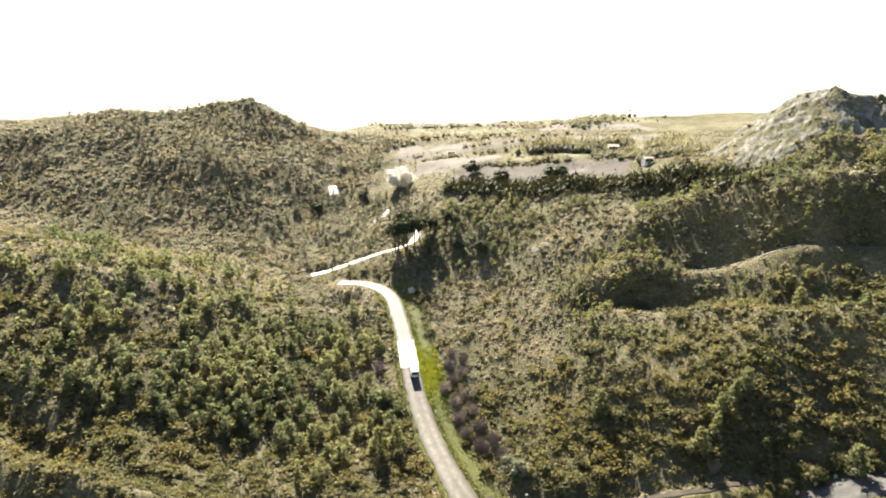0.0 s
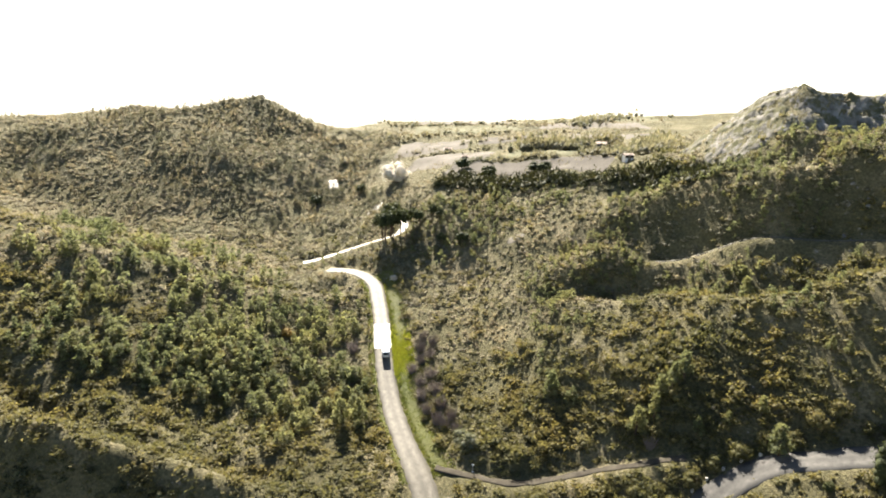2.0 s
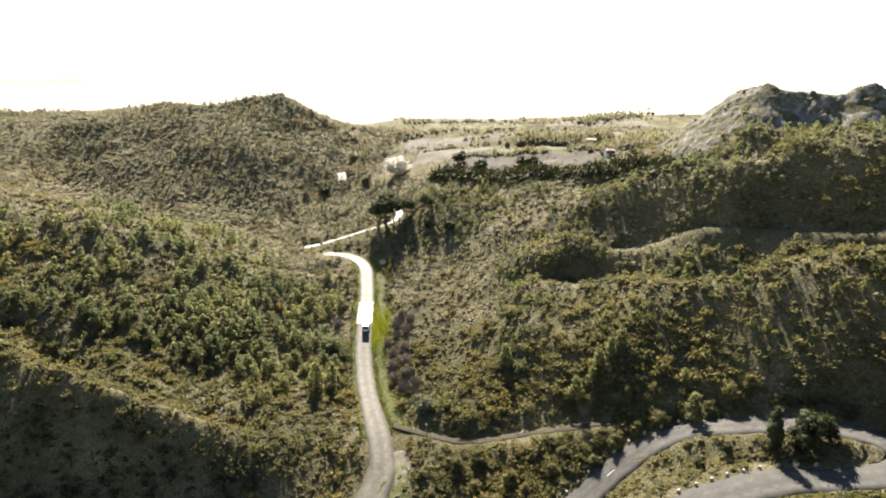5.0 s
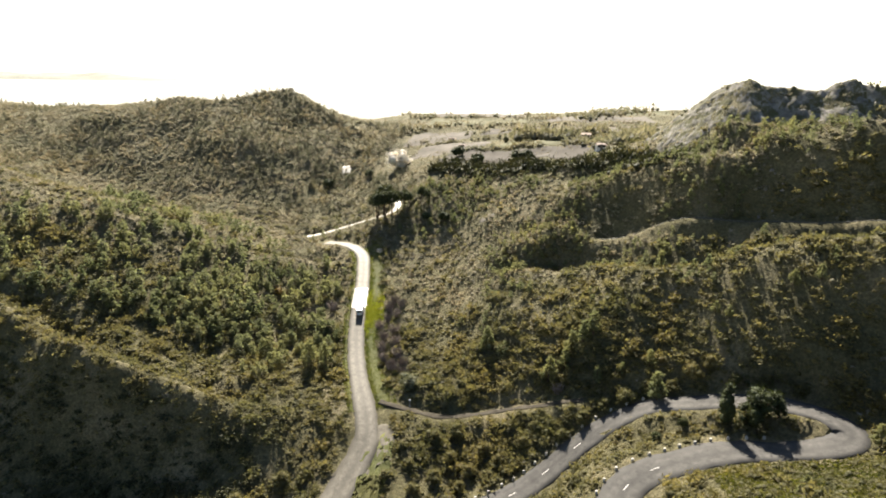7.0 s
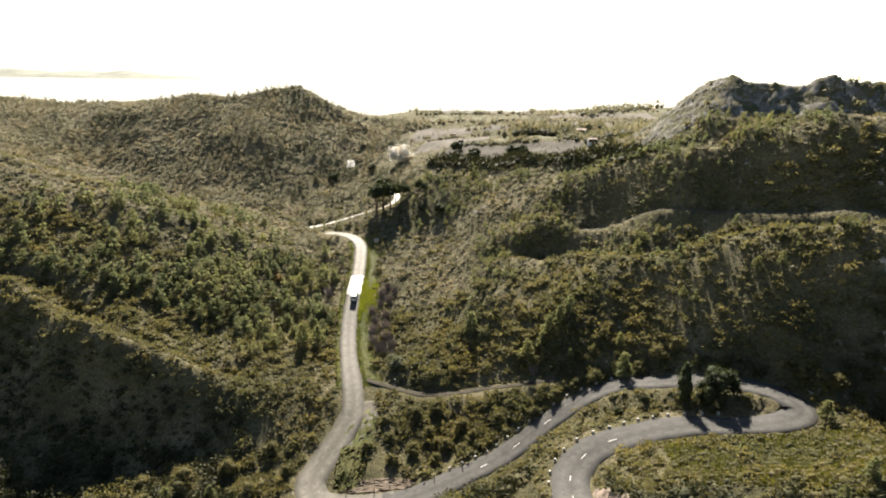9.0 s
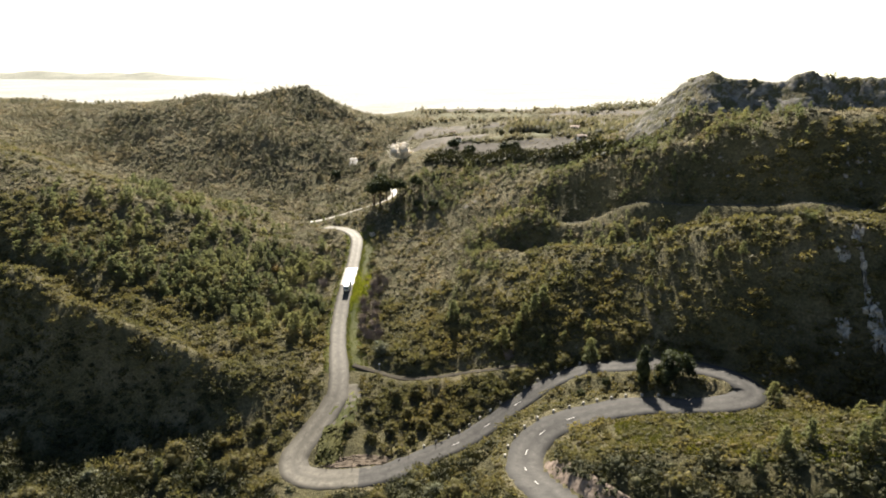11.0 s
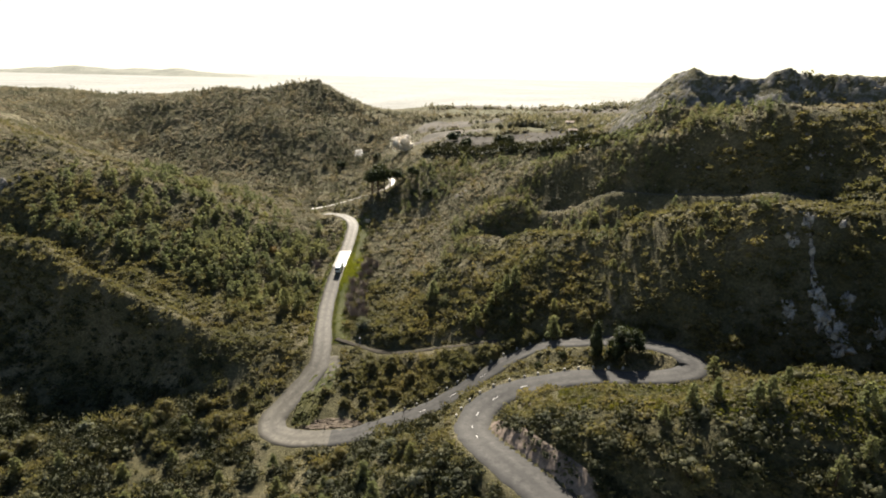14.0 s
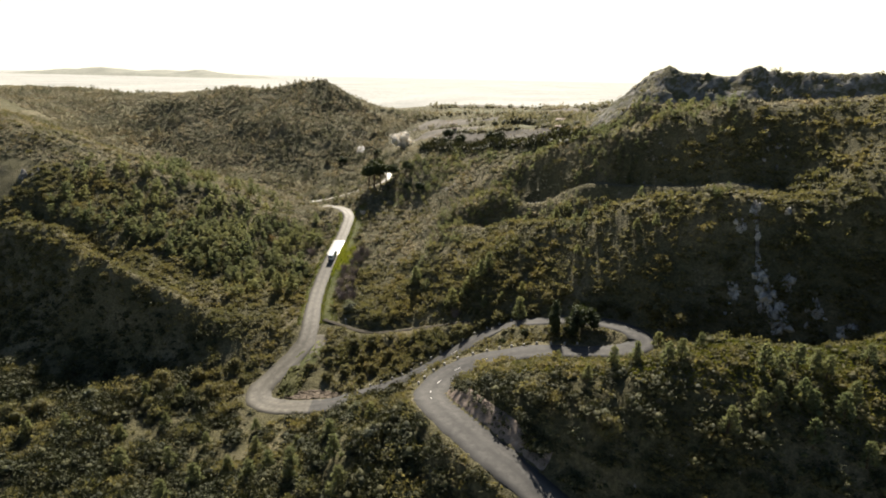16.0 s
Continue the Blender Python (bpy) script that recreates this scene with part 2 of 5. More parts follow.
LEFT_HOLLOW = [(-60, 172, 22), (-100, 178, 24), (-150, 180, 30), (-49, 197, 27), (-25, 180, 27)]
PEAK_HILL = [(-250, 245, 60), (-205, 238, 58), (-175, 238, 58), (-157, 247, 59.5), (-144, 256, 62.5), (-128, 256, 62), (-115, 257, 62.5), (-101, 259, 65), (-88, 262, 68.5), (-80, 264, 64.5), (-71, 263, 59), (-60, 259, 53.5), (-49, 253, 50), (-30, 239, 46), (-100, 238, 56), (-75, 241, 52), (-130, 232, 53), (-165, 205, 39), (-140, 208, 39), (-110, 203, 35), (-60, 225, 43), (-85, 215, 46), (-90, 295, 50), (-180, 300, 48), (-255, 310, 48)]
VALLEY = [(6, 156, 28), (16, 143, 23), (1, 130, 17), (13, 119, 15), (21, 105, 12), (11, 99, 8), (18, 125, 19), (15, 83, 6), (31, 97, 14), (26, 146, 34), (34, 133, 31), (43, 128, 35), (-11, 163, 28)]
SCARP_TOP = [(2, 181, 41), (32, 166, 45), (58, 147, 50)]
PLAIN = [(-42, 217, 35), (-17, 209, 40), (19, 184, 46), (34, 177, 48), (60, 165, 53), (30, 225, 52), (-10, 255, 51), (70, 215, 55), (10, 330, 54), (110, 260, 57), (-40, 335, 53)]
RIGHT_SPUR = [(27, 116, 21), (39, 119, 28), (54, 110, 32), (66, 98, 36), (81, 93, 42), (95, 90, 47), (110, 83, 50), (48, 97, 24), (70, 88, 30), (36, 105, 23), (55, 89, 26), (45, 85, 13), (54, 81, 16), (100, 75, 36), (130, 80, 52)]
RIGHT_HOLLOW = [(60, 117, 30), (78, 104, 37), (100, 100, 44), (120, 95, 47), (46, 122, 27)]
RIGHT_BENCHES = [(70, 120, 42), (87, 112, 46), (49, 138, 43), (70, 131, 52), (86, 117, 56), (100, 115, 60), (110, 109, 63), (75, 118, 48), (78, 136, 57), (88, 130, 64), (97, 129, 66.5), (105, 123, 67), (118, 111, 67.5), (140, 108, 69)]
CRAG = [(70, 150, 58), (85, 142, 63), (98, 138, 65), (112, 131, 66), (130, 125, 67), (150, 120, 68), (85, 165, 58), (105, 160, 58), (130, 155, 58), (160, 150, 60)]
HAIRPIN_SLOPE = [(40, 63, 3), (47, 68, 7), (33, 57, 1), (54, 71, 11), (32, 73, 4), (48, 78, 13), (37, 79, 8), (56, 56, 15), (71, 51, 21), (68, 71, 19), (85, 68, 22), (88, 60, 22), (98, 62, 24), (106, 64.5, 21), (118, 65, 24), (132, 67, 29)]
HAIRPIN_HILL = [(51, 31, 17), (66, 34, 25), (78, 27, 30), (92, 33, 35), (99, 35, 37), (125, 45, 38), (150, 45, 45), (85, 42, 25), (62, 16, 16), (76, 8, 16), (90, 13, 16.5), (101, 21.5, 29.5), (100, 14, 18), (108, 15, 19.5), (130, 20, 24), (95, -5, 10), (50, 44, 13), (57, 40, 17)]

SPOTS = np.array(NEAR_BASIN + LEFT_SPUR + LEFT_SHOULDER + LEFT_HOLLOW + PEAK_HILL + VALLEY + SCARP_TOP + PLAIN + RIGHT_SPUR
                 + RIGHT_HOLLOW + RIGHT_BENCHES + CRAG + HAIRPIN_SLOPE + HAIRPIN_HILL, float)


def kernel(d):
    return np.where(d > 1e-9, d ** 2 * np.log(np.maximum(d, 1e-9)), 0) / 10


def solve_land():
    n = len(SPOTS)
    p = SPOTS[:, :2]
    m = np.zeros((n + 3, n + 3))
    m[:n, :n] = kernel(np.linalg.norm(p[:, None] - p[None], axis=2)) + 5 * np.eye(n)
    m[:n, n], m[:n, n + 1:] = 1, p
    m[n:, :n] = m[:n, n:].T
    return np.linalg.solve(m, np.r_[SPOTS[:, 2], 0, 0, 0])


LAND = solve_land()


def smooth_land(x, y):
    s = LAND[-3] + LAND[-2] * x + LAND[-1] * y
    for w, (px, py, _) in zip(LAND, SPOTS):
        s = s + w * kernel(np.hypot(x - px, y - py))
    return s


def value_noise(x, y, seed):
    """Smooth noise from -1 to 1 on a unit lattice."""
    rng = np.random.RandomState(seed)
    table = rng.rand(256, 256) * 2 - 1
    xi, yi = np.floor(x).astype(int), np.floor(y).astype(int)
    fx, fy = x - xi, y - yi
    fx, fy = fx * fx * (3 - 2 * fx), fy * fy * (3 - 2 * fy)
    at = lambda i, j: table[(xi + i) % 256, (yi + j) % 256]
    return (at(0, 0) * (1 - fx) + at(1, 0) * fx) * (1 - fy) + (at(0, 1) * (1 - fx) + at(1, 1) * fx) * fy


def relief(x, y):
    return 0.9 * value_noise(x / 13, y / 13, 1) + 0.5 * value_noise(x / 6, y / 6, 2) + 0.22 * value_noise(x / 2.6, y / 2.6, 3)


# ---- roads, as centre lines on the plan ----
RIDGES = [      # crest lines: points, rise, hollow behind
    ([(27, 116), (40, 116), (54, 110), (66, 99), (81, 94), (95, 90.5), (112, 84)], 1.5, 2.5),
    ([(30, 130), (41, 128), (51, 126), (60, 121), (70, 116)], 1.2, 1.6),
    ([(45, 144), (63, 136), (83, 121), (98, 116), (110, 111)], 1.5, 2.0),
    ([(69, 138), (80, 133), (88, 129), (103, 117)], 1.8, 2.0),
    ([(80, 133), (88, 132), (96, 130), (104.5, 124), (110, 117), (120, 110)], 1.6, 2.2),
    ([(-150, 127), (-124, 127), (-97, 125), (-72, 123), (-53, 129), (-32, 135), (-20, 135)], 1.5, 2.5),
    ([(-157, 248), (-144, 257), (-128, 256), (-115, 257), (-101, 259), (-88, 262), (-80, 264), (-70, 263), (-58, 258), (-42, 247)], 1.6, 0.5),
    ([(-118, 87), (-84, 81), (-60, 73), (-46, 71), (-32, 71), (-15, 70)], 3.0, 2.6)]


def ridge(points, rise, hollow):
    p = curve(points, 1.0)
    best, lean = np.full(GX.shape, 1e9), np.zeros(GX.shape)
    d = np.gradient(p, axis=0)
    d /= np.linalg.norm(d, axis=1)[:, None]
    for k, ((x, y), (dx, dy)) in enumerate(zip(p, d)):
        i, j = int(x - X0), int(y - Y0)
        w = (slice(max(i - 16, 0), i + 17), slice(max(j - 16, 0), j + 17))
        ox, oy = GX[w] - x, GY[w] - y
        r = np.hypot(ox, oy)
        near = r < best[w]
        best[w] = np.where(near, r, best[w])
        ends = min(1.0, k / 8, (len(p) - 1 - k) / 8)
        lean[w] = np.where(near, (np.sign(oy * dx - ox * dy) * (1 if dx > 0 else -1)) * max(ends, 0.01), lean[w])
    ends, behind = np.abs(lean), lean > 0
    bump_up = rise * np.exp(-(best / np.where(behind, 2.6, 4.5)) ** 2)
    dip = np.where(behind, hollow * np.exp(-((best - 7) / 3.2) ** 2), 0)
    GZ[:] += np.where(best < 16, (bump_up - dip) * ends, 0)


TRACK = [(-30, 155), (-23.2, 152.6), (-17.6, 149), (-13.8, 144.4), (-11.4, 137), (-9.2, 128), (-6.6, 115), (-4.2, 105.5), (-1.4, 97), (2.2, 88), (5.6, 80.5), (7.7, 74), (7.3, 68), (5.9, 62.5), (5.0, 57.5), (6.8, 53.6), (11, 52), (16.5, 52.2), (21, 53), (23.5, 53.8)]
ASPHALT_LINE = [(21, 53), (26, 54.6), (31, 57.6), (36, 60.8), (41.3, 63.6), (46, 66.8), (51, 70.2), (57, 72.8), (63.4, 73.2), (70.6, 71.4), (78, 70.2), (85.4, 68.2), (90.2, 65), (91.6, 61.8), (88.6, 59.3), (81.6, 58.8), (73.6, 58.8), (65.6, 57), (58.6, 54.4), (54.8, 49.6), (54, 44), (54.9, 39), (57.6, 32.6), (61.5, 27.3), (66.4, 22.6), (71.5, 18.7), (77, 15.6), (84, 12.2), (93, 9), (104, 6)]
FAR_TRACK = [(-40, 162.5), (-30, 166), (-20, 167), (-11, 166), (-8, 170), (-11, 176), (-17, 183)]
HILL_PATH = [(58, 124.5), (64, 121.5), (70, 118), (79, 113.2), (89.2, 108.6), (99, 103.3), (108.8, 97.6), (119, 95)]
SIDE_LANE = [(8, 84), (14, 82.5), (22, 80.8), (30, 81), (38, 81.2), (45, 80), (52, 79)]


def curve(points, step=0.5):
    """A smooth line through the points, at even steps, in two columns."""
    p = np.array(points, float)
    p = np.vstack([2 * p[0] - p[1], p, 2 * p[-1] - p[-2]])
    out = []
    for i in range(1, len(p) - 2):
        for s in np.linspace(0, 1, 24, endpoint=False):
            a0, a1, a2, a3 = p[i - 1], p[i], p[i + 1], p[i + 2]
            out.append(0.5 * (2 * a1 + (a2 - a0) * s + (2 * a0 - 5 * a1 + 4 * a2 - a3) * s ** 2 + (3 * a1 - a0 - 3 * a2 + a3) * s ** 3))
    out.append(p[-2])
    out = np.array(out)
    run = np.r_[0, np.cumsum(np.linalg.norm(np.diff(out, axis=0), axis=1))]
    even = np.arange(0, run[-1], step)
    return np.stack([np.interp(even, run, out[:, k]) for k in (0, 1)], 1)


def graded(line, window=31):
    """Heights along a line, evened out as a road would be."""
    z = smooth_land(line[:, 0], line[:, 1])
    pad = np.r_[np.full(window, z[0]), z, np.full(window, z[-1])]
    k = np.hanning(window)
    return np.convolve(pad, k / k.sum(), "same")[window:-window]


X0, X1, Y0, Y1, STEP = -270.0, 200.0, -90.0, 345.0, 1.0
GX, GY = np.meshgrid(np.arange(X0, X1 + 0.1, STEP), np.arange(Y0, Y1 + 0.1, STEP), indexing="ij")
GZ = smooth_land(GX, GY) + relief(GX, GY)
FREE = np.full(GX.shape, 99.0)       # metres to the nearest road edge


for points, rise, hollow in RIDGES:
    ridge(points, rise, hollow)

# the bare mountain: a crest line with its heights, falling off steeply on both sides
CRAG_CREST = np.array([(78, 158, 63), (81, 156, 66), (85.3, 153.2, 69), (87.8, 151.5, 72.3), (90, 149.4, 74.6), (92.7, 146.2, 75.8), (95.3, 143, 77.2), (98.3, 142.7, 75.6), (102, 142.4, 75), (108, 141.7, 74.7), (113.4, 141, 74.2), (115.8, 140.8, 76.3), (118.2, 140.4, 77), (121, 139.2, 76), (128, 136, 75.8), (145, 130, 75.5), (175, 120, 74)], float)


def crag_height(x, y):
    """Height of the mountain's rock over a place: the upper edge of cones set along the crest, cut by gullies."""
    chord = np.r_[0, np.cumsum(np.linalg.norm(np.diff(CRAG_CREST[:, :2], axis=0), axis=1))]
    even = np.arange(0, chord[-1], 1.0)
    gully = np.abs(value_noise(x / 4.2 + 0.25 * y, y / 11, 61))
    fall = 0.95 + 0.15 * value_noise(x / 9, y / 9, 60)
    z = np.full(np.shape(x), -99.0)
    for px, py, pz in np.stack([np.interp(even, chord, CRAG_CREST[:, k]) for k in range(3)], 1):
        d = np.hypot(x - px, y - py)
        z = np.maximum(z, np.where(d < 22, pz - fall * d + 0.5 * np.minimum(d, 3) * (gully - 0.45), -99))
    return z


ROCKY = crag_height(GX, GY)
CRAG_OVER = ROCKY - GZ
GZ = np.maximum(GZ, ROCKY)


def breadth(key):
    """Half width along a road; the track opens out into the bend and meets the asphalt at one width."""
    line, _, half = ROADS[key]
    if key == "track":
        run = np.arange(len(line))
        south = np.interp(line[:, 1], [53, 58, 66, 76, 92], [1.42, 1.42, 1.38, 1.2, 1.0])
        return half * np.where(line[:, 0] > 12, np.interp(line[:, 0], [12, 22], [1.42, 1.3]), south) + 0 * run
    if key == "asphalt":
        bend = int(np.argmin(np.hypot(line[:, 0] - 65.6, line[:, 1] - 57)))
        return half * np.interp(np.arange(len(line)), [0, 40, bend - 30, bend + 8, len(line)], [1.12, 1.0, 1.0, 1.18, 1.18])
    return np.full(len(line), half)


def carve(line, z, half, soft):
    """Lay the land flat under a road and ease it into the slope on both sides."""
    best = np.full(GX.shape, 1e9)
    level = np.zeros(GX.shape)
    reach = soft + 2
    r = int((reach + half.max()) / STEP) + 2
    for (x, y), h, b in zip(line, z, half):
        i, j = int((x - X0) / STEP), int((y - Y0) / STEP)
        w = (slice(max(i - r, 0), i + r + 1), slice(max(j - r, 0), j + r + 1))
        d = np.hypot(GX[w] - x, GY[w] - y) - b
        near = d < best[w]
        best[w] = np.where(near, d, best[w])
        level[w] = np.where(near, h, level[w])
    t = np.clip((best - 0.6) / soft, 0, 1)
    t = t * t * (3 - 2 * t)
    GZ[:] = np.where(best < reach, (level - 0.1) * (1 - t) + GZ * t, GZ)
    np.minimum(FREE, best, out=FREE)


ROADS = {}
for key, pts, half, soft in (("hill", HILL_PATH, 0.32, 2.0), ("lane", SIDE_LANE, 0.75, 3.0), ("far", FAR_TRACK, 1.25, 4.0), ("track", TRACK, 2.15, 5.0), ("asphalt", ASPHALT_LINE, 2.5, 4.5)):
    line = curve(pts)
    ROADS[key] = (line, graded(line), half)
# the two roads meet at one height
seam = int(np.argmin(np.hypot(ROADS["track"][0][:, 0] - 21, ROADS["track"][0][:, 1] - 53)))
ROADS["asphalt"][1][:30] += (ROADS["track"][1][seam] - ROADS["asphalt"][1][0]) * np.linspace(1, 0, 30)
over = len(ROADS["track"][0]) - seam
ROADS["track"][1][seam:] = ROADS["asphalt"][1][:over] - 0.04
for key, soft in (("hill", 2.5), ("lane", 3.0), ("far", 4.0), ("asphalt", 4.0), ("track", 5.0)):
    carve(ROADS[key][0], ROADS[key][1], breadth(key), soft)


def shoulder(key, x0, y0, x1, y1, side, near, run, height):
    """Stand the hill up beside a cut road: a steep face near the edge, easing back into the slope."""
    line, z, _ = ROADS[key]
    i0, i1 = (int(np.argmin(np.hypot(line[:, 0] - x, line[:, 1] - y))) for x, y in ((x0, y0), (x1, y1)))
    d = np.gradient(line, axis=0)
    d /= np.linalg.norm(d, axis=1)[:, None]
    for i in range(i0, i1):
        ends = min(1.0, (i - i0) / 12, (i1 - i) / 12)
        w = (slice(int(line[i, 0] - X0) - 14, int(line[i, 0] - X0) + 15), slice(int(line[i, 1] - Y0) - 14, int(line[i, 1] - Y0) + 15))
        ox, oy = GX[w] - line[i, 0], GY[w] - line[i, 1]
        along, out = ox * d[i, 0] + oy * d[i, 1], side * (ox * d[i, 1] - oy * d[i, 0])
        face = np.clip((out - near) / run, 0, 1)
        lift = z[i] + height * ends * face - 0.45 * np.clip(out - near - run, 0, 99)
        GZ[w] = np.where((np.abs(along) < 0.8) & (out > near) & (out < 13), np.maximum(GZ[w], lift), GZ[w])


shoulder("asphalt", 54.2, 45, 77, 15.6, -1, 3.3, 2.2, 2.4)


def sample(grid, x, y):
    fx, fy = np.clip((np.asarray(x, float) - X0) / STEP, 0, GX.shape[0] - 1.001), np.clip((np.asarray(y, float) - Y0) / STEP, 0, GX.shape[1] - 1.001)
    i, j = fx.astype(int), fy.astype(int)
    fx, fy = fx - i, fy - j
    return (grid[i, j] * (1 - fx) + grid[i + 1, j] * fx) * (1 - fy) + (grid[i, j + 1] * (1 - fx) + grid[i + 1, j + 1] * fx) * fy


def ground(x, y):
    return float(sample(GZ, x, y))


def mesh_object(name, verts, faces, mat, parent=None, smooth=False, label=""):
    """A mesh from arrays: verts (n, 3), faces (m, 3 or 4)."""
    verts, faces = np.asarray(verts, np.float32), np.asarray(faces, np.int32)
    me = bpy.data.meshes.new(name)
    me.vertices.add(len(verts))
    me.vertices.foreach_set("co", verts.ravel())
    k = faces.shape[1]
    me.loops.add(faces.size)
    me.loops.foreach_set("vertex_index", faces.ravel())
    me.polygons.add(len(faces))
    me.polygons.foreach_set("loop_start", np.arange(0, faces.size, k, dtype=np.int32))
    me.update(calc_edges=True)
    me.validate()
    if smooth:
        me.polygons.foreach_set("use_smooth", np.ones(len(me.polygons), bool))
    me.materials.append(mat)
    ob = new(name, me)
    if parent:
        ob.parent = parent
    if label:
        ob["label"] = label
    return ob


def grid_faces(nu, nv):
    a = np.arange(nu * nv).reshape(nu, nv)
    return np.stack([a[:-1, :-1], a[1:, :-1], a[1:, 1:], a[:-1, 1:]], -1).reshape(-1, 4)


def sheet_lines(axis, lo, hi):
    """Grid lines for the sheet: every one within the valley, every second one outside."""
    return [k for k, q in enumerate(axis) if lo < q < hi or k % 2 == 0 or k == len(axis) - 1]


SI, SJ = sheet_lines(GX[:, 0], -130, 140), sheet_lines(GY[0], 5, 185)
SHEET = np.stack([GX, GY, GZ], -1)[np.ix_(SI, SJ)]
ground_sheet = mesh_object("ground", SHEET.reshape(-1, 3), grid_faces(len(SI), len(SJ)), EARTH, smooth=True)
tagged(ground_sheet, "scrubby limestone hills of dry earth and stones", "ground", kind="structure")


def far_plain():
    """The wide plain beyond the hills and the land behind the camera, as a ring round the near land that reaches the horizon."""
    radii = np.r_[0.97, 1.0, 1.06, 1.2, 1.5, 2.2, 3.5, 6, 10, 16]
    n = 256
    ring = []
    for k in range(n):
        cx, cy, hx, hy = (X0 + X1) / 2, (Y0 + Y1) / 2, (X1 - X0) / 2 - 1.5, (Y1 - Y0) / 2 - 1.5
        a = 2 * math.pi * k / n
        s = 1 / max(abs(math.cos(a)), abs(math.sin(a)))
        ring.append((cx, cy, hx * s * math.cos(a), hy * s * math.sin(a)))
    verts = []
    for q in radii:
        for cx, cy, dx, dy in ring:
            x, y = cx + dx * q, cy + dy * q
            edge = ground(x, y) - (2.5 if q < 1 else 0.4)
            t = min(1, max(0, q - 1) / 0.9)
            verts.append((x, y, edge * (1 - t) + 56.0 * t if dy > -50 else edge * (1 - t) + 30 * t))
    faces = []
    for i in range(len(radii) - 1):
        for k in range(n):
            faces.append((i * n + k, i * n + (k + 1) % n, (i + 1) * n + (k + 1) % n, (i + 1) * n + k))
    return mesh_object("backdrop_plain", verts, faces, HAZED_FIELD, smooth=True)


tagged(far_plain(), "wide plain with the morning haze put into its pale colour", "plain", kind="structure")


def ribbon(name, key, mat, lo=0.0, hi=1.0, lift=0.0, widen=1.0):
    line, z, half = ROADS[key]
    i0, i1 = int(lo * (len(line) - 1)), int(hi * (len(line) - 1)) + 1
    line, z, half = line[i0:i1], z[i0:i1], breadth(key)[i0:i1]
    d = np.gradient(line, axis=0)
    d /= np.linalg.norm(d, axis=1)[:, None]
    side = np.stack([d[:, 1], -d[:, 0]], 1)
    across = np.array([-1.06, -1.0, -0.6, -0.2, 0.2, 0.6, 1.0, 1.06])
    run = np.arange(len(line)) * 0.5
    verts, uvs = [], []
    for k, c in enumerate(across):
        fray = 0.22 * value_noise(run / 1.7, np.full(len(run), c * 7.0), 11) if abs(c) >= 1 else 0
        off = half * widen * c + fray
        p = line + side * np.asarray(off).reshape(-1, 1) if np.ndim(off) else line + side * off
        h = z + lift + 0.05 * (1 - abs(c)) + (-0.3 if abs(c) > 1 else 0)
        verts.append(np.c_[p, h])
        uvs.append(np.full(len(line), (c + 1.06) / 2.12))
    verts = np.stack(verts, 1).reshape(-1, 3)
    u = np.stack(uvs, 1).ravel()
    ob = mesh_object(name, verts, grid_faces(len(line), len(across))[:, ::-1], mat, smooth=True)
    layer = ob.data.uv_layers.new(name="across")
    idx = np.empty(len(ob.data.loops), np.int32)
    ob.data.loops.foreach_get("vertex_index", idx)
    layer.data.foreach_set("uv", np.stack([u[idx], verts[idx, 1] * 0.1], 1).astype(np.float32).ravel())
    return ob


def nearest_early(y):
    line = ROADS["track"][0]
    return float(np.argmin(np.abs(line[:, 1] - y))) / (len(line) - 1)


tagged(ribbon("road_tar_patch", "track", GLARE_PATCH, nearest_early(127.5), nearest_early(118.6), 0.03, 0.98), "smooth patch of road with the sun's glare put into its pale colour", "road", kind="structure")
tagged(ribbon("road_gravel_track", "track", GRAVEL), "pale gravel track with two worn wheel lines", "road", kind="structure")
tagged(ribbon("road_tar_stretch", "track", TARSMOOTH, 0.0, nearest_early(118.6), 0.015, 0.985), "smooth worn pale stretch glaring in the low sun", "road", kind="structure")
asphalt = tagged(ribbon("road_asphalt", "asphalt", ASPHALT), "old grey asphalt road winding through a hairpin bend", "road", kind="structure")
tagged(ribbon("road_far_track", "far", PALETRACK), "pale track passing the umbrella pines", "road", kind="structure")
tagged(ribbon("road_hill_path", "hill", GRAVEL), "narrow pale footpath along the hillside", "path", kind="structure")
tagged(ribbon("road_side_lane", "lane", LANE), "earth lane under the slope", "lane", kind="structure")


# ---- vegetation ----
def ico(subdivisions):
    bm = bmesh.new()
    bmesh.ops.create_icosphere(bm, subdivisions=subdivisions, radius=1)
    v = np.array([q.co for q in bm.verts])
    f = np.array([[q.index for q in t.verts] for t in bm.faces])
    bm.free()
    return v, f


ICO1 = ico(1)
OCTA = np.array([(1, 0, 0), (0, 1, 0), (-1, 0, 0), (0, -1, 0), (0, 0, 1), (0, 0, -1)], float), np.array([(0, 1, 4), (1, 2, 4), (2, 3, 4), (3, 0, 4), (1, 0, 5), (2, 1, 5), (3, 2, 5), (0, 3, 5)])


def sprays(rng, centre, radius, count, size, up=0.35):
    """Small loose leaf sprays over a rounded lobe."""
    d = rng.normal(size=(count, 3))
    d[:, 2] = np.abs(d[:, 2]) * 0.9 + rng.uniform(-up, 0.15, count)
    d /= np.linalg.norm(d, axis=1)[:, None]
    p = centre + d * radius * rng.uniform(0.72, 1.12, (count, 1))
    s, t = rng.normal(size=(2, count, 3)) * size
    tri = np.stack([p - s, p + s * 0.6 + t * 0.5, p + d * size * 1.2 + t * 0.8], 1)
    return tri.reshape(-1, 3), np.arange(count * 3).reshape(-1, 3)


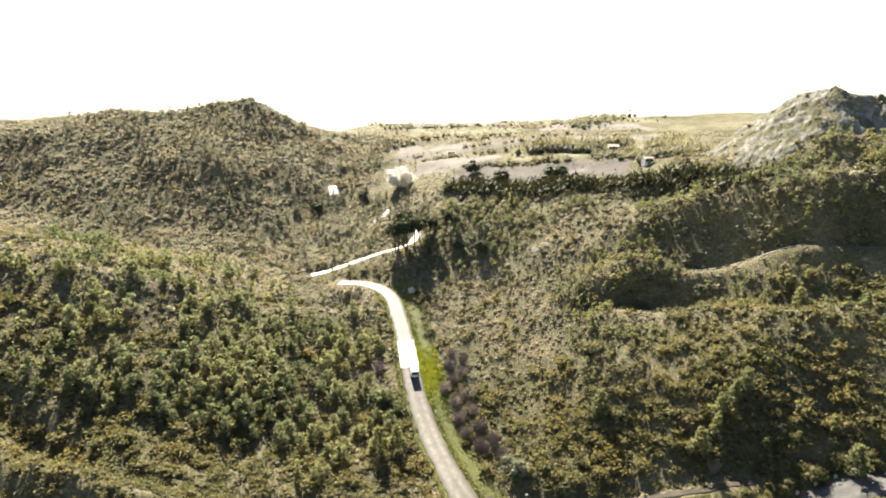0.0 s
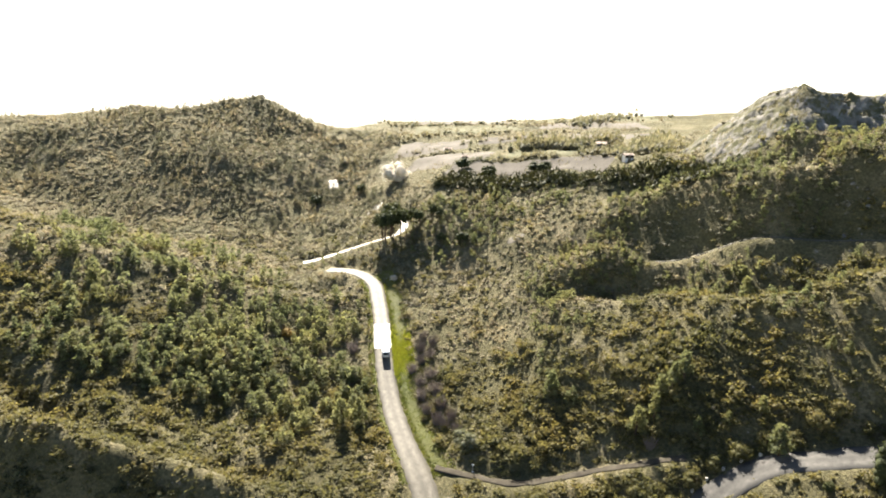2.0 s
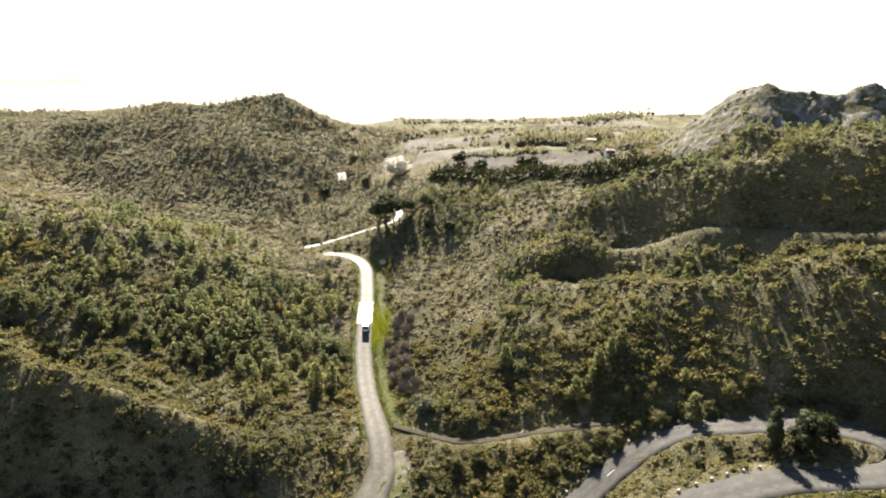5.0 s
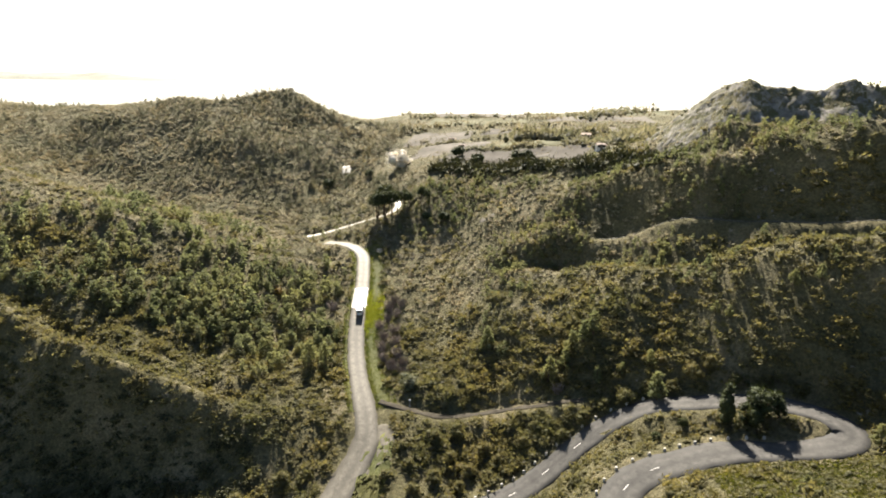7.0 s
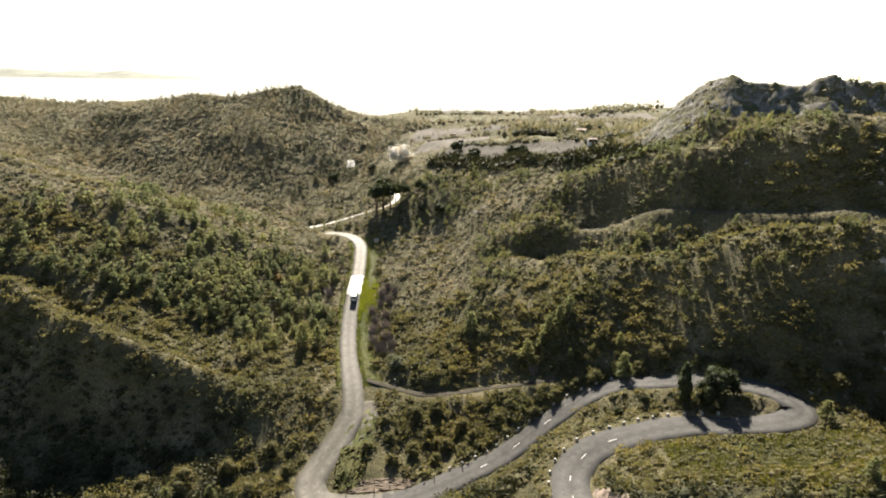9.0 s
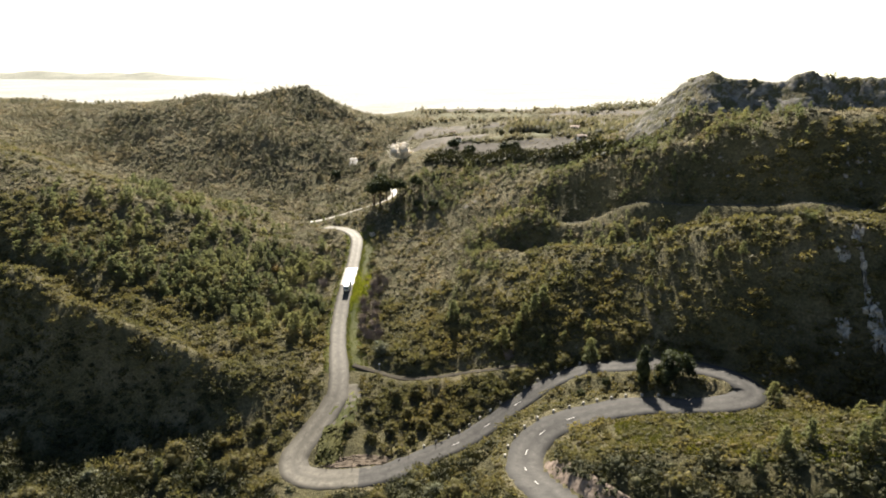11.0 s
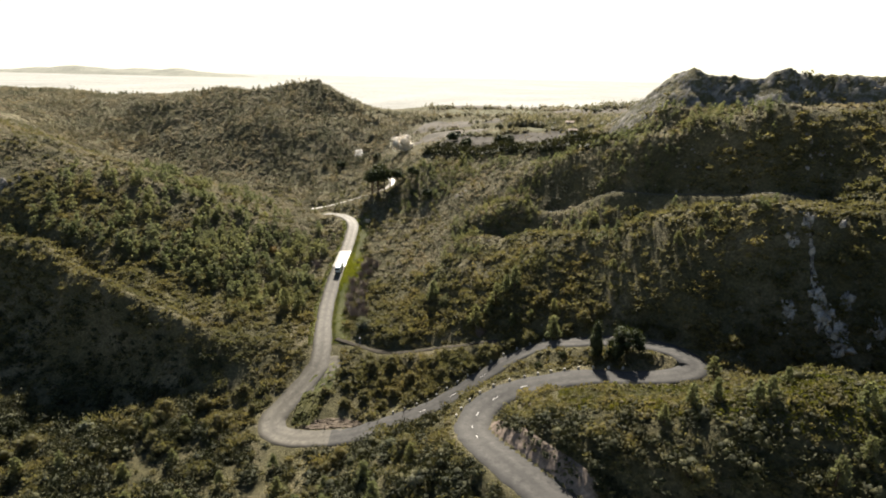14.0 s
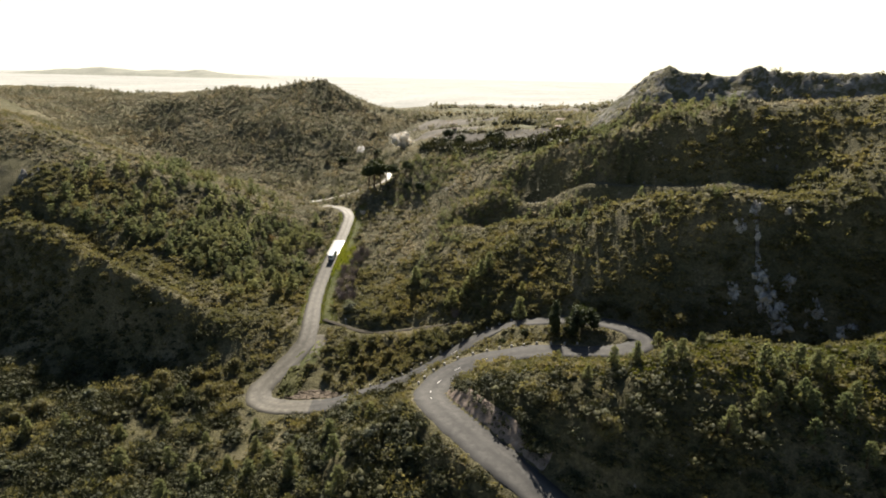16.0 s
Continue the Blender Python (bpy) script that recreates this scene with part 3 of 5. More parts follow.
def clump(rng, lobes=3, leaves=16, size=0.12):
    """An uneven cushion of foliage about one metre in radius: lobes of small sprays round a hidden core."""
    verts, faces, base = [], [], 0
    for k in range(lobes):
        a = 6.28 * k / lobes + rng.rand()
        reach = 0 if lobes == 1 else rng.uniform(0.3, 0.6)
        r = rng.uniform(0.45, 0.7) if lobes > 1 else 0.85
        c = np.array([reach * math.cos(a), reach * math.sin(a), rng.uniform(0.0, 0.35) if lobes > 1 else 0.0])
        v, f = OCTA
        v = v * (0.5 + 0.35 * rng.rand(len(v)))[:, None] * [1, 1, 0.9] * r + c
        w, g = sprays(rng, c, r, leaves, size)
        verts += [v, w]
        faces += [f + base, g + base + len(v)]
        base += len(v) + len(w)
    return np.vstack(verts), np.vstack(faces)


def scatter(name, templates, places, mat):
    """One mesh out of many turned and sized copies; places: rows of x, y, z, radius, height, turn."""
    rng = np.random.RandomState(5)
    pick = rng.randint(len(templates), size=len(places))
    vs, fs, base = [], [], 0
    for k, (v, f) in enumerate(templates):
        p = places[pick == k]
        if not len(p):
            continue
        c, s = np.cos(p[:, 5])[:, None], np.sin(p[:, 5])[:, None]
        x = (v[None, :, 0] * c - v[None, :, 1] * s) * p[:, 3:4] + p[:, 0:1]
        y = (v[None, :, 0] * s + v[None, :, 1] * c) * p[:, 3:4] + p[:, 1:2]
        z = v[None, :, 2] * p[:, 4:5] + p[:, 2:3]
        vs.append(np.stack([x, y, z], -1).reshape(-1, 3))
        fs.append((f[None] + (np.arange(len(p)) * len(v))[:, None, None]).reshape(-1, 3) + base)
        base += len(p) * len(v)
    return mesh_object(name, np.vstack(vs), np.vstack(fs), mat)


RNG = np.random.RandomState(7)


def by_verge(x, y):
    """The strip of turf east of the track."""
    cx = np.interp(y, [60, 74, 88, 105, 115, 128, 144], [5.6, 7.7, 2.2, -4.2, -6.6, -9.2, -13.8])
    return (y > 66) & (y < 146) & (x > cx) & (x < cx + 6.0)


def on_plain(x, y):
    return (y > 190 - 0.62 * (x - 2)) & (x > -30 + 0.2 * (y - 215)) & (x < 66 + 0.5 * (y - 165))


def in_basin(x, y):
    return (y < 49.5 - 0.05 * x) & (x < 50 - 0.5 * np.abs(y - 20)) & (x > -75)


def on_meadow(x, y):
    return (x > 68) & (x < 130) & (y > 26 + 0.35 * np.maximum(0, 95 - x)) & (y < 57)


def on_crag(x, y):
    """The bare upper part of the mountain."""
    return sample(CRAG_OVER, x, y) > 0.3 + 1.2 * value_noise(np.asarray(x) / 6, np.asarray(y) / 6, 66)


def spread(count, x0, x1, y0, y1, rmin, rmax, clear=0.3, gaps=0.25, seed=0, power=1.6):
    x, y = RNG.uniform(x0, x1, count), RNG.uniform(y0, y1, count)
    open_ground = value_noise(x / 9, y / 9, 20 + seed) + 0.5 * value_noise(x / 3.5, y / 3.5, 21 + seed)
    r = rmin + (rmax - rmin) * RNG.rand(count) ** power
    keep = ~by_verge(x, y) & ~on_plain(x, y) & ~(on_crag(x, y) & (RNG.rand(count) < 0.9)) & ~(np.hypot((x - 20) / 8.5, (y - 58) / 2.6) < 1) & ~(np.hypot((x - 11.8) / 3.0, (y - 61) / 5.0) < 1) & ~((np.hypot((x - 11) / 4.0, (y - 66) / 9.0) < 1) & (RNG.rand(count) < 0.8)) & (sample(FREE, x, y) > clear + r * 0.9) & (open_ground > -1 + gaps * 2 * RNG.rand(count))
    keep &= ~((x > 70) & (y > 92) & (np.minimum(sample(FREE, x, y + 1.6), sample(FREE, x - 0.5, y + 3.2)) < 0.9))      # kept low below the footpath
    x, y, r = x[keep], y[keep], r[keep]
    return np.stack([x, y, sample(GZ, x, y) + 0.12 * r, r, r * RNG.uniform(0.75, 1.15, len(x)), RNG.uniform(0, 6.28, len(x))], 1)


CLUMPS = [clump(np.random.RandomState(100 + k), 4, 20, 0.135) for k in range(8)]
BIG_CLUMPS = [clump(np.random.RandomState(150 + k), 7, 46, 0.085) for k in range(8)]
MID_CLUMPS = [clump(np.random.RandomState(170 + k), 2, 20, 0.16) for k in range(8)]
FAR_CLUMPS = [clump(np.random.RandomState(200 + k), 1, 18, 0.21) for k in range(8)]
near_small = np.vstack([spread(22000, -125, 140, -8, 112, 0.45, 1.25, 0.1, 0.12, 0, 1.2), spread(2500, 60, 140, -5, 34, 0.4, 1.0, 0.2, 0.2, 4)])
near_small = np.vstack([near_small, spread(5600, -110, 180, -85, 2, 0.7, 1.9, 0.1, 0.3, 12, 1.3)])
thin = RNG.rand(len(near_small)) < 0.85 * in_basin(near_small[:, 0], near_small[:, 1]) + 0.5 * on_meadow(near_small[:, 0], near_small[:, 1])
near_small = near_small[~thin]
near_large = np.vstack([spread(6200, -125, 140, -8, 112, 0.7, 2.0, 0.3, 0.55, 1, 2.0), spread(500, 20, 60, 68, 100, 0.8, 1.8, 0.4, 0.4, 9)])
thin = (on_meadow(near_large[:, 0], near_large[:, 1]) | in_basin(near_large[:, 0], near_large[:, 1])) & (RNG.rand(len(near_large)) < 0.7)
near_large = near_large[~thin]
mid_small = spread(12500, -190, 150, 112, 180, 0.45, 1.1, 0.1, 0.1, 5, 1.2)
mid_large = spread(2600, -190, 150, 112, 180, 0.8, 1.6, 0.3, 0.6, 6)
far_scrub = np.vstack([spread(13000, -260, 0, 170, 275, 0.5, 1.3, 0.2, 0.1, 8, 1.2), spread(2500, 0, 150, 165, 260, 0.5, 1.2, 0.2, 0.1, 18, 1.2)])
basin = spread(1350, -72, 60, 6, 50, 1.1, 3.0, 0.4, 0.4, 3, 1.3)
basin[:, 4] *= 1.05
pale = RNG.rand(len(basin)) < 0.18
# most basin shrubs get the dark leaves, which stand in for shade
tagged(scatter("shrubs_basin", BIG_CLUMPS, basin[~pale], DARK_AND_SHADED), "large evergreen shrubs filling the basin below the bend, shade put into their colour", "shrubs", kind="stuff")
tagged(scatter("shrubs_basin_light", BIG_CLUMPS, basin[pale], SHRUB), "large olive-green shrubs among the ones darkened as shade", "shrubs", kind="stuff")
# shade at the hill's foot is given by darker leaf colour
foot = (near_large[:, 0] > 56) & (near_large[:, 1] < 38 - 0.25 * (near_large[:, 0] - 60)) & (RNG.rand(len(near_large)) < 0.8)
foot_shaded, near_large = near_large[foot], near_large[~foot]
foot_shaded[:, 3:5] *= 1.25
tagged(scatter("shrubs_foot_shaded", BIG_CLUMPS, foot_shaded, DARK_AND_SHADED), "evergreen scrub at the foot of the hill, darkened as shade", "shrubs", kind="stuff")
# the spur's shaded flank gets the darkened leaves too
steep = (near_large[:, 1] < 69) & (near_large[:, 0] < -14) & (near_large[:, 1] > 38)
spur_shaded, near_large = near_large[steep], near_large[~steep]
tagged(scatter("shrubs_spur", CLUMPS, spur_shaded, DARK_AND_SHADED), "evergreen scrub on the steep side of the spur, its shade put into the colour", "shrubs", kind="stuff")
for rows in (near_small, mid_small, far_scrub):
    rows[:, 4] *= 0.85
# low scrub on the shaded slopes, two thirds of it darkened in colour
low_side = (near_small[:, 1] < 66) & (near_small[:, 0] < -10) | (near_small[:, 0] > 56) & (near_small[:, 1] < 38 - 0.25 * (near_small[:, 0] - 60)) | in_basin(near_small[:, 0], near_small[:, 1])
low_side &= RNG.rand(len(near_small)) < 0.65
tagged(scatter("scrub_shaded", FAR_CLUMPS, near_small[low_side], DARK_AND_SHADED), "low evergreen cushions on the steep near slopes, darkened as shade", "shrubs", kind="stuff")
near_small = near_small[~low_side]
tagged(scatter("scrub_near", FAR_CLUMPS, near_small, SHRUB), "low olive-green evergreen cushions covering the near slopes", "shrubs", kind="stuff")
tagged(scatter("shrubs_near", CLUMPS, near_large, SHRUB), "taller evergreen shrubs standing among the low scrub", "shrubs", kind="stuff")
tagged(scatter("scrub_middle", FAR_CLUMPS, mid_small, SHRUB_HAZED), "dense scrub on the middle hills, haze put into its grey-green", "shrubs", kind="stuff")
tagged(scatter("shrubs_middle", MID_CLUMPS, mid_large, SHRUB), "taller shrubs on the middle hills", "shrubs", kind="stuff")
tagged(scatter("scrub_far", FAR_CLUMPS, far_scrub, SHRUB_HAZED), "scrub on the distant hillsides, haze put into its grey-brown", "shrubs", kind="stuff")


def conifer(rng, tufts=9, slim=0.3):
    """A young pine one metre high: a tapering stack of ragged tufts with loose needles."""
    vs, fs, base = [], [], 0
    for k in range(tufts):
        h = 0.14 + 0.82 * (k + rng.rand()) / tufts
        reach = slim * (1.08 - h) ** 0.7 * rng.uniform(0.4, 0.9)
        a = rng.uniform(0, 6.28)
        c = np.array([reach * math.cos(a), reach * math.sin(a), h])
        r = 0.06 + 0.12 * (1.05 - h)
        v, f = OCTA
        v = v * (0.4 + 0.45 * rng.rand(len(v)))[:, None] * r + c
        w, g = sprays(rng, c, r, 20, 0.042, 0.6)
        vs += [v, w]
        fs += [f + base, g + base + len(v)]
        base += len(v) + len(w)
    return np.vstack(vs), np.vstack(fs)


def pine_places(count, x0, x1, y0, y1, hmin, hmax, seed, dense=0.0, clear=1.0):
    x, y = RNG.uniform(x0, x1, count), RNG.uniform(y0, y1, count)
    keep = ~by_verge(x, y) & ~on_plain(x, y) & ~on_crag(x, y) & (sample(FREE, x, y) > clear) & (sample(FREE, x, y + 2.5) > 0.9) & (value_noise(x / 16, y / 16, seed) + 0.4 * value_noise(x / 5, y / 5, seed + 1) > -dense)
    x, y = x[keep], y[keep]
    h = RNG.uniform(hmin, hmax, len(x))
    return np.stack([x, y, sample(GZ, x, y) - 0.1, h * RNG.uniform(0.9, 1.4, len(x)), h, RNG.uniform(0, 6.28, len(x))], 1)


CONIFERS = [conifer(np.random.RandomState(300 + k)) for k in range(8)]
far_wood = np.vstack([pine_places(1800, -240, -20, 175, 262, 1.5, 3.4, 31, 0.25), pine_places(300, -60, -5, 165, 215, 1.6, 3.0, 32, 0.4)])
wood = np.vstack([
    pine_places(420, -110, -14, 90, 165, 2.5, 5.0, 33, -0.05),
    pine_places(420, -78, -22, 92, 132, 2.2, 4.4, 34, 0.1),
    pine_places(160, -26, -8, 84, 112, 2.0, 3.6, 43, 0.0),
    pine_places(170, 0, 62, 150, 178, 1.5, 3.2, 37, 0.3),
    pine_places(150, 70, 112, 84, 100, 1.2, 2.6, 39, 0.0),
    pine_places(120, 20, 90, 80, 110, 1.5, 3.0, 41, -0.3)])
tagged(scatter("pine_wood", CONIFERS, wood, PINE), "young pines scattered over the hills", "pines", kind="stuff")


FAR_CONIFERS = [conifer(np.random.RandomState(320 + k), 6) for k in range(6)]
terrace = np.vstack([pine_places(1000, 28, 112, 108, 146, 1.3, 2.9, 35, 0.35), pine_places(250, -6, 50, 150, 176, 1.0, 2.4, 36, 0.5)])
tagged(scatter("pine_wood_terrace", FAR_CONIFERS, terrace, PINE), "dense young pines on the terraces above the path", "pines", kind="stuff")
tagged(scatter("pine_wood_far", FAR_CONIFERS, far_wood, PINE_HAZED), "young pines on the distant hill, greyed by painted haze", "pines", kind="stuff")


def parent_at(name, x, y, z=None):
    ob = new(name)
    ob.empty_display_size = 0.2
    ob.location = (x, y, ground(x, y) if z is None else z)
    return ob


def tube(points, radii, sides=6):
    """A tapered stem through points."""
    p = np.array(points, float)
    vs, fs = [], []
    for k, (q, r) in enumerate(zip(p, radii)):
        for s in range(sides):
            a = 2 * math.pi * s / sides
            vs.append(q + [r * math.cos(a), r * math.sin(a), 0])
    for k in range(len(p) - 1):
        for s in range(sides):
            a, b = k * sides + s, k * sides + (s + 1) % sides
            fs.append((a, b, b + sides, a + sides))
    return vs, fs


def leafy(rng, centres, radii, leaves, size, squash=0.8):
    """A crown: small cores at the centres, hidden in many loose sprays."""
    vs, fs, base = [], [], 0
    for c, r in zip(centres, radii):
        v, f = ICO1
        v = v * (0.5 + 0.4 * rng.rand(len(v)))[:, None] * [1, 1, squash] * r + c
        vs.append(v)
        fs.append(f + base)
        base += len(v)
        d = rng.normal(size=(leaves, 3))
        d /= np.linalg.norm(d, axis=1)[:, None]
        p = c + d * r * rng.uniform(0.5, 1.25, (leaves, 1)) * [1, 1, squash]
        s, t = rng.normal(size=(2, leaves, 3)) * size
        vs.append(np.stack([p - s, p + s * 0.5 + t * 0.5, p + d * size * 1.5 + t], 1).reshape(-1, 3))
        fs.append(np.arange(leaves * 3).reshape(-1, 3) + base)
        base += leaves * 3
    return np.vstack(vs), np.vstack(fs)


def make_tree(name, rng, height, width, mat, style, label, category, group):
    tree = new(name)
    tree.empty_display_size = 0.2
    if style == "umbrella":
        bend = rng.normal(size=2) * 0.4
        vs, fs = tube([(0, 0, -0.3), (bend[0] * 0.4, bend[1] * 0.4, height * 0.35), (bend[0], bend[1], height * 0.72), (bend[0], bend[1], height * 0.9)], [0.3, 0.24, 0.18, 0.08])
        mesh_object("trunk", vs, fs, BARK, tree)
        for k in range(5):
            a = 6.28 * k / 5 + rng.rand()
            tip = (bend[0] + math.cos(a) * width * 0.35, bend[1] + math.sin(a) * width * 0.35, height * 0.86)
            bv, bf = tube([(bend[0], bend[1], height * 0.66), tip], [0.09, 0.03], 4)
            mesh_object("limb", bv, bf, BARK, tree)
        n = 26
        ang, rad = rng.uniform(0, 6.28, n), width * 0.46 * np.sqrt(rng.rand(n))
        c = np.stack([bend[0] + rad * np.cos(ang), bend[1] + rad * np.sin(ang), height * (0.66 + 0.3 * rng.rand(n)) - rad * 0.2], 1)
        v, f = leafy(rng, c, width * rng.uniform(0.17, 0.25, n), 130, 0.14, 0.9)
    elif style == "column":
        vs, fs = tube([(0, 0, -0.3), (0, 0, height * 0.5), (0, 0, height * 0.9)], [0.16, 0.1, 0.03])
        mesh_object("trunk", vs, fs, BARK, tree)
        n = 16
        h = np.linspace(0.14, 0.95, n)
        ang = rng.uniform(0, 6.28, n)
        rad = width * 0.2 * np.sin(np.pi * np.clip(h, 0.05, 1) ** 0.75)
        c = np.stack([rad * np.cos(ang), rad * np.sin(ang), h * height], 1)
        v, f = leafy(rng, c, width * (0.16 + 0.22 * np.sin(np.pi * h ** 0.8)), 120, 0.09, 1.3)
    elif style == "pine":
        lean = rng.normal(size=2) * 0.03 * height
        vs, fs = tube([(0, 0, -0.3), (lean[0] * 0.5, lean[1] * 0.5, height * 0.5), (lean[0], lean[1], height * 0.92)], [0.035 * height, 0.025 * height, 0.008 * height])
        mesh_object("trunk", vs, fs, BARK, tree)
        n = 20
        h = 0.22 + 0.75 * (np.arange(n) + rng.rand(n)) / n
        ang = np.arange(n) * 2.4 + rng.rand(n)
        rad = width * 0.5 * (1.08 - h) ** 0.75 * rng.uniform(0.35, 1.0, n)
        c = np.stack([lean[0] * h + rad * np.cos(ang), lean[1] * h + rad * np.sin(ang), h * height], 1)
        v, f = leafy(rng, c, width * 0.15 * (1.35 - h) * rng.uniform(0.7, 1.2, n), 70, 0.034 * height ** 0.6, 1.0)
    else:
        for k in range(4):
            a = 6.28 * k / 4 + rng.rand()
            bv, bf = tube([(0, 0, -0.3), (math.cos(a) * width * 0.14, math.sin(a) * width * 0.14, height * 0.4), (math.cos(a) * width * 0.26, math.sin(a) * width * 0.26, height * 0.7)], [0.1, 0.07, 0.03], 5)
            mesh_object("stem", bv, bf, BARK, tree)
        n = 15
        d = rng.normal(size=(n, 3))
        d /= np.linalg.norm(d, axis=1)[:, None]
        c = d * [width * 0.3, width * 0.3, height * 0.27] + [0, 0, height * 0.5]
        v, f = leafy(rng, c, width * rng.uniform(0.15, 0.24, n), 120, 0.035 * height ** 0.7, 0.9)
    mesh_object("crown", v, f, mat, tree)
    return tagged(tree, label, category, group)


def put(template, x, y, scale=1.0, turn=0.0, sink=0.1):
    m = Matrix.Translation((x, y, ground(x, y) - sink)) @ Matrix.Rotation(turn, 4, 'Z')
    ob = copy_thing(template, m)
    ob.scale = (scale, scale, scale)
    return ob


def plant(template, places):
    """Copies at x, y, scale; the template itself takes the first place."""
    for k, (x, y, s) in enumerate(places):
        if k == 0:
            continue
        put(template, x, y, s, k * 2.39)
    x, y, s = places[0]
    template.location, template.scale = (x, y, ground(x, y) - 0.1), (s, s, s)


rng = np.random.RandomState(11)
PINES = [make_tree("pine_tree", rng, 4.0, 2.8, PINE, "pine", "young green pine with a ragged pointed crown on the slope", "pine tree", "young pines") for _ in range(3)]
plant(PINES[0], [(45, 85.5, 1.61), (65, 75, 1.54), (52, 89.4, 1.26), (49.5, 88.5, 1.40), (94.4, 59.1, 1.05), (105.2, 49.4, 0.84), (88.8, 32, 0.84), (94.6, 30.7, 0.84), (100, 22.3, 1.05), (106.6, 29.5, 0.95), (111.3, 32.7, 0.95), (105.8, 26, 0.95), (113.8, 26.9, 1.05), (118.7, 36.4, 0.84), (69, 102, 1.26), (-12, 49.3, 0.98), (24.5, 25.1, 1.40), (35.1, 23.7, 1.54), (20, 34, 1.2), (30, 33, 1.0), (2, 30, 1.3), (-30, 33, 1.2), (39, 30, 1.3), (-8, 40, 0.9), (14, 42, 0.9), (47, 31, 1.1)])
plant(PINES[1], [(54, 89.4, 1.40), (48.4, 86.6, 1.26), (31, 97, 1.40), (103.9, 52.3, 0.95), (97.4, 34.6, 0.63), (85.7, 31, 0.95), (92.7, 29.5, 0.95), (104.7, 30.1, 1.05), (109.2, 32.2, 0.95), (103.6, 24.7, 0.95), (110, 26.4, 0.95), (112.8, 32.1, 0.95), (115.7, 22.9, 0.95), (64.3, 80.7, 0.98), (59.2, 81.2, 0.70), (12.2, 25.1, 1.54), (-19.7, 46.5, 1.26), (27, 28, 1.3), (17, 29, 1.1), (-14, 33, 1.2), (43, 24, 1.3), (33, 38, 0.9), (6, 36, 1.0), (-38, 30, 1.3), (9, 20, 1.5)])
plant(PINES[2], [(-8.6, 94.2, 1.40), (-11.6, 92.7, 1.68), (54.5, 82, 0.91), (82.4, 28.7, 0.73), (76.7, 43.7, 0.84), (108.8, 27, 0.95), (110, 23.4, 1.05), (115, 29.2, 0.95), (78.4, 83.4, 0.70), (76.3, 85.2, 0.70), (88.6, 83.8, 0.84), (92.9, 82.8, 0.84), (47.4, 17.2, 1.54), (-7.2, 26, 1.40)])
CYPRESS = make_tree("cypress", rng, 7.6, 3.2, DARKPINE, "column", "tall dark cypress inside the hairpin bend", "cypress", "")
plant(CYPRESS, [(74, 65.4, 1.0)])
JUNIPER = make_tree("juniper", rng, 6.0, 4.6, DARKPINE, "bush", "dark rounded juniper inside the hairpin bend", "juniper tree", "hairpin junipers")
plant(JUNIPER, [(79.6, 65.4, 1.15), (77.4, 64.4, 0.9), (82, 65, 0.7), (67.6, 66.2, 0.4), (63, 64.4, 0.42)])
UMBRELLA = make_tree("umbrella_pine", rng, 10.5, 5.4, DARKPINE, "umbrella", "tall umbrella pine with a bare trunk beside the track", "pine tree", "umbrella pines")
plant(UMBRELLA, [(-13.5, 162.6, 1.0), (-10.5, 161.6, 0.95), (-8.6, 163.4, 0.9), (-12, 165, 1.05), (-2.5, 165, 0.62), (1, 167, 0.55), (-5, 168.5, 0.6), (-14.5, 165, 0.85), (-7.5, 166.4, 0.7), (4, 165, 0.5)])
LONE = make_tree("plain_tree", rng, 5.0, 6.0, DARKPINE, "bush", "dark round tree standing alone on the plain", "tree", "trees on the plain")
plant(LONE, [(19, 184, 0.9), (34, 177, 1.0), (10, 196, 1.0), (37, 177.5, 0.8), (-47, 206, 0.9), (-30, 209, 0.8), (4.5, 159, 0.6), (11, 157, 0.75)])
BLOSSOM = make_tree("pale_tree", rng, 5.0, 9.0, PALE, "bush", "pale tree with a broad crown catching the sun", "tree", "pale trees")
plant(BLOSSOM, [(-15.5, 206, 1.5), (-8.6, 146.4, 0.32)])
BUSHES = make_tree("bush", rng, 2.6, 3.4, SHRUB, "bush", "rounded dark evergreen bush below the road", "bush", "large bushes")
plant(BUSHES, [(-18.3, 50.6, 1.96), (-5, 51.5, 1.82), (-4.4, 47.6, 1.12), (-23.7, 45.3, 1.54), (43.6, 36.1, 1.68), (28.8, 42.4, 1.40), (20, 63, 0.98), (22, 74, 1.26), (27, 76, 1.26), (30, 68, 1.12), (-43.2, 36.8, 2.10), (-46.8, 33.6, 2.24), (85.3, 21.4, 1.26), (98, 15.4, 1.68), (14, 65, 0.84), (98, 66, 1.12), (71.5, 77, 1.26), (74, 77.5, 1.12), (56, 76.5, 1.0), (60, 77, 1.2), (64, 77.5, 1.1), (68, 76.3, 1.0), (78, 75, 0.8), (83, 73.5, 0.9), (88, 71.5, 0.8), (93.5, 68.8, 0.9), (52, 75, 1.1), (48, 72.7, 0.9), (18, 68, 0.9), (24, 66, 1.1), (26, 70.5, 1.0), (33, 72, 1.1), (36, 70, 0.9), (40, 72.5, 1.1), (29, 64.5, 0.9), (16, 72, 0.8), (34, 66.8, 0.8), (43, 75, 1.0), (-1, 58, 1.0), (-6, 62, 1.2), (-12, 56, 1.3), (-28, 50, 1.5), (-10, 46.5, 1.2), (-16, 44, 1.3)])
GREYBUSH = make_tree("grey_bush", rng, 2.4, 3.2, GREYLEAF, "bush", "pale grey-green bush in the hollow", "bush", "grey bushes")
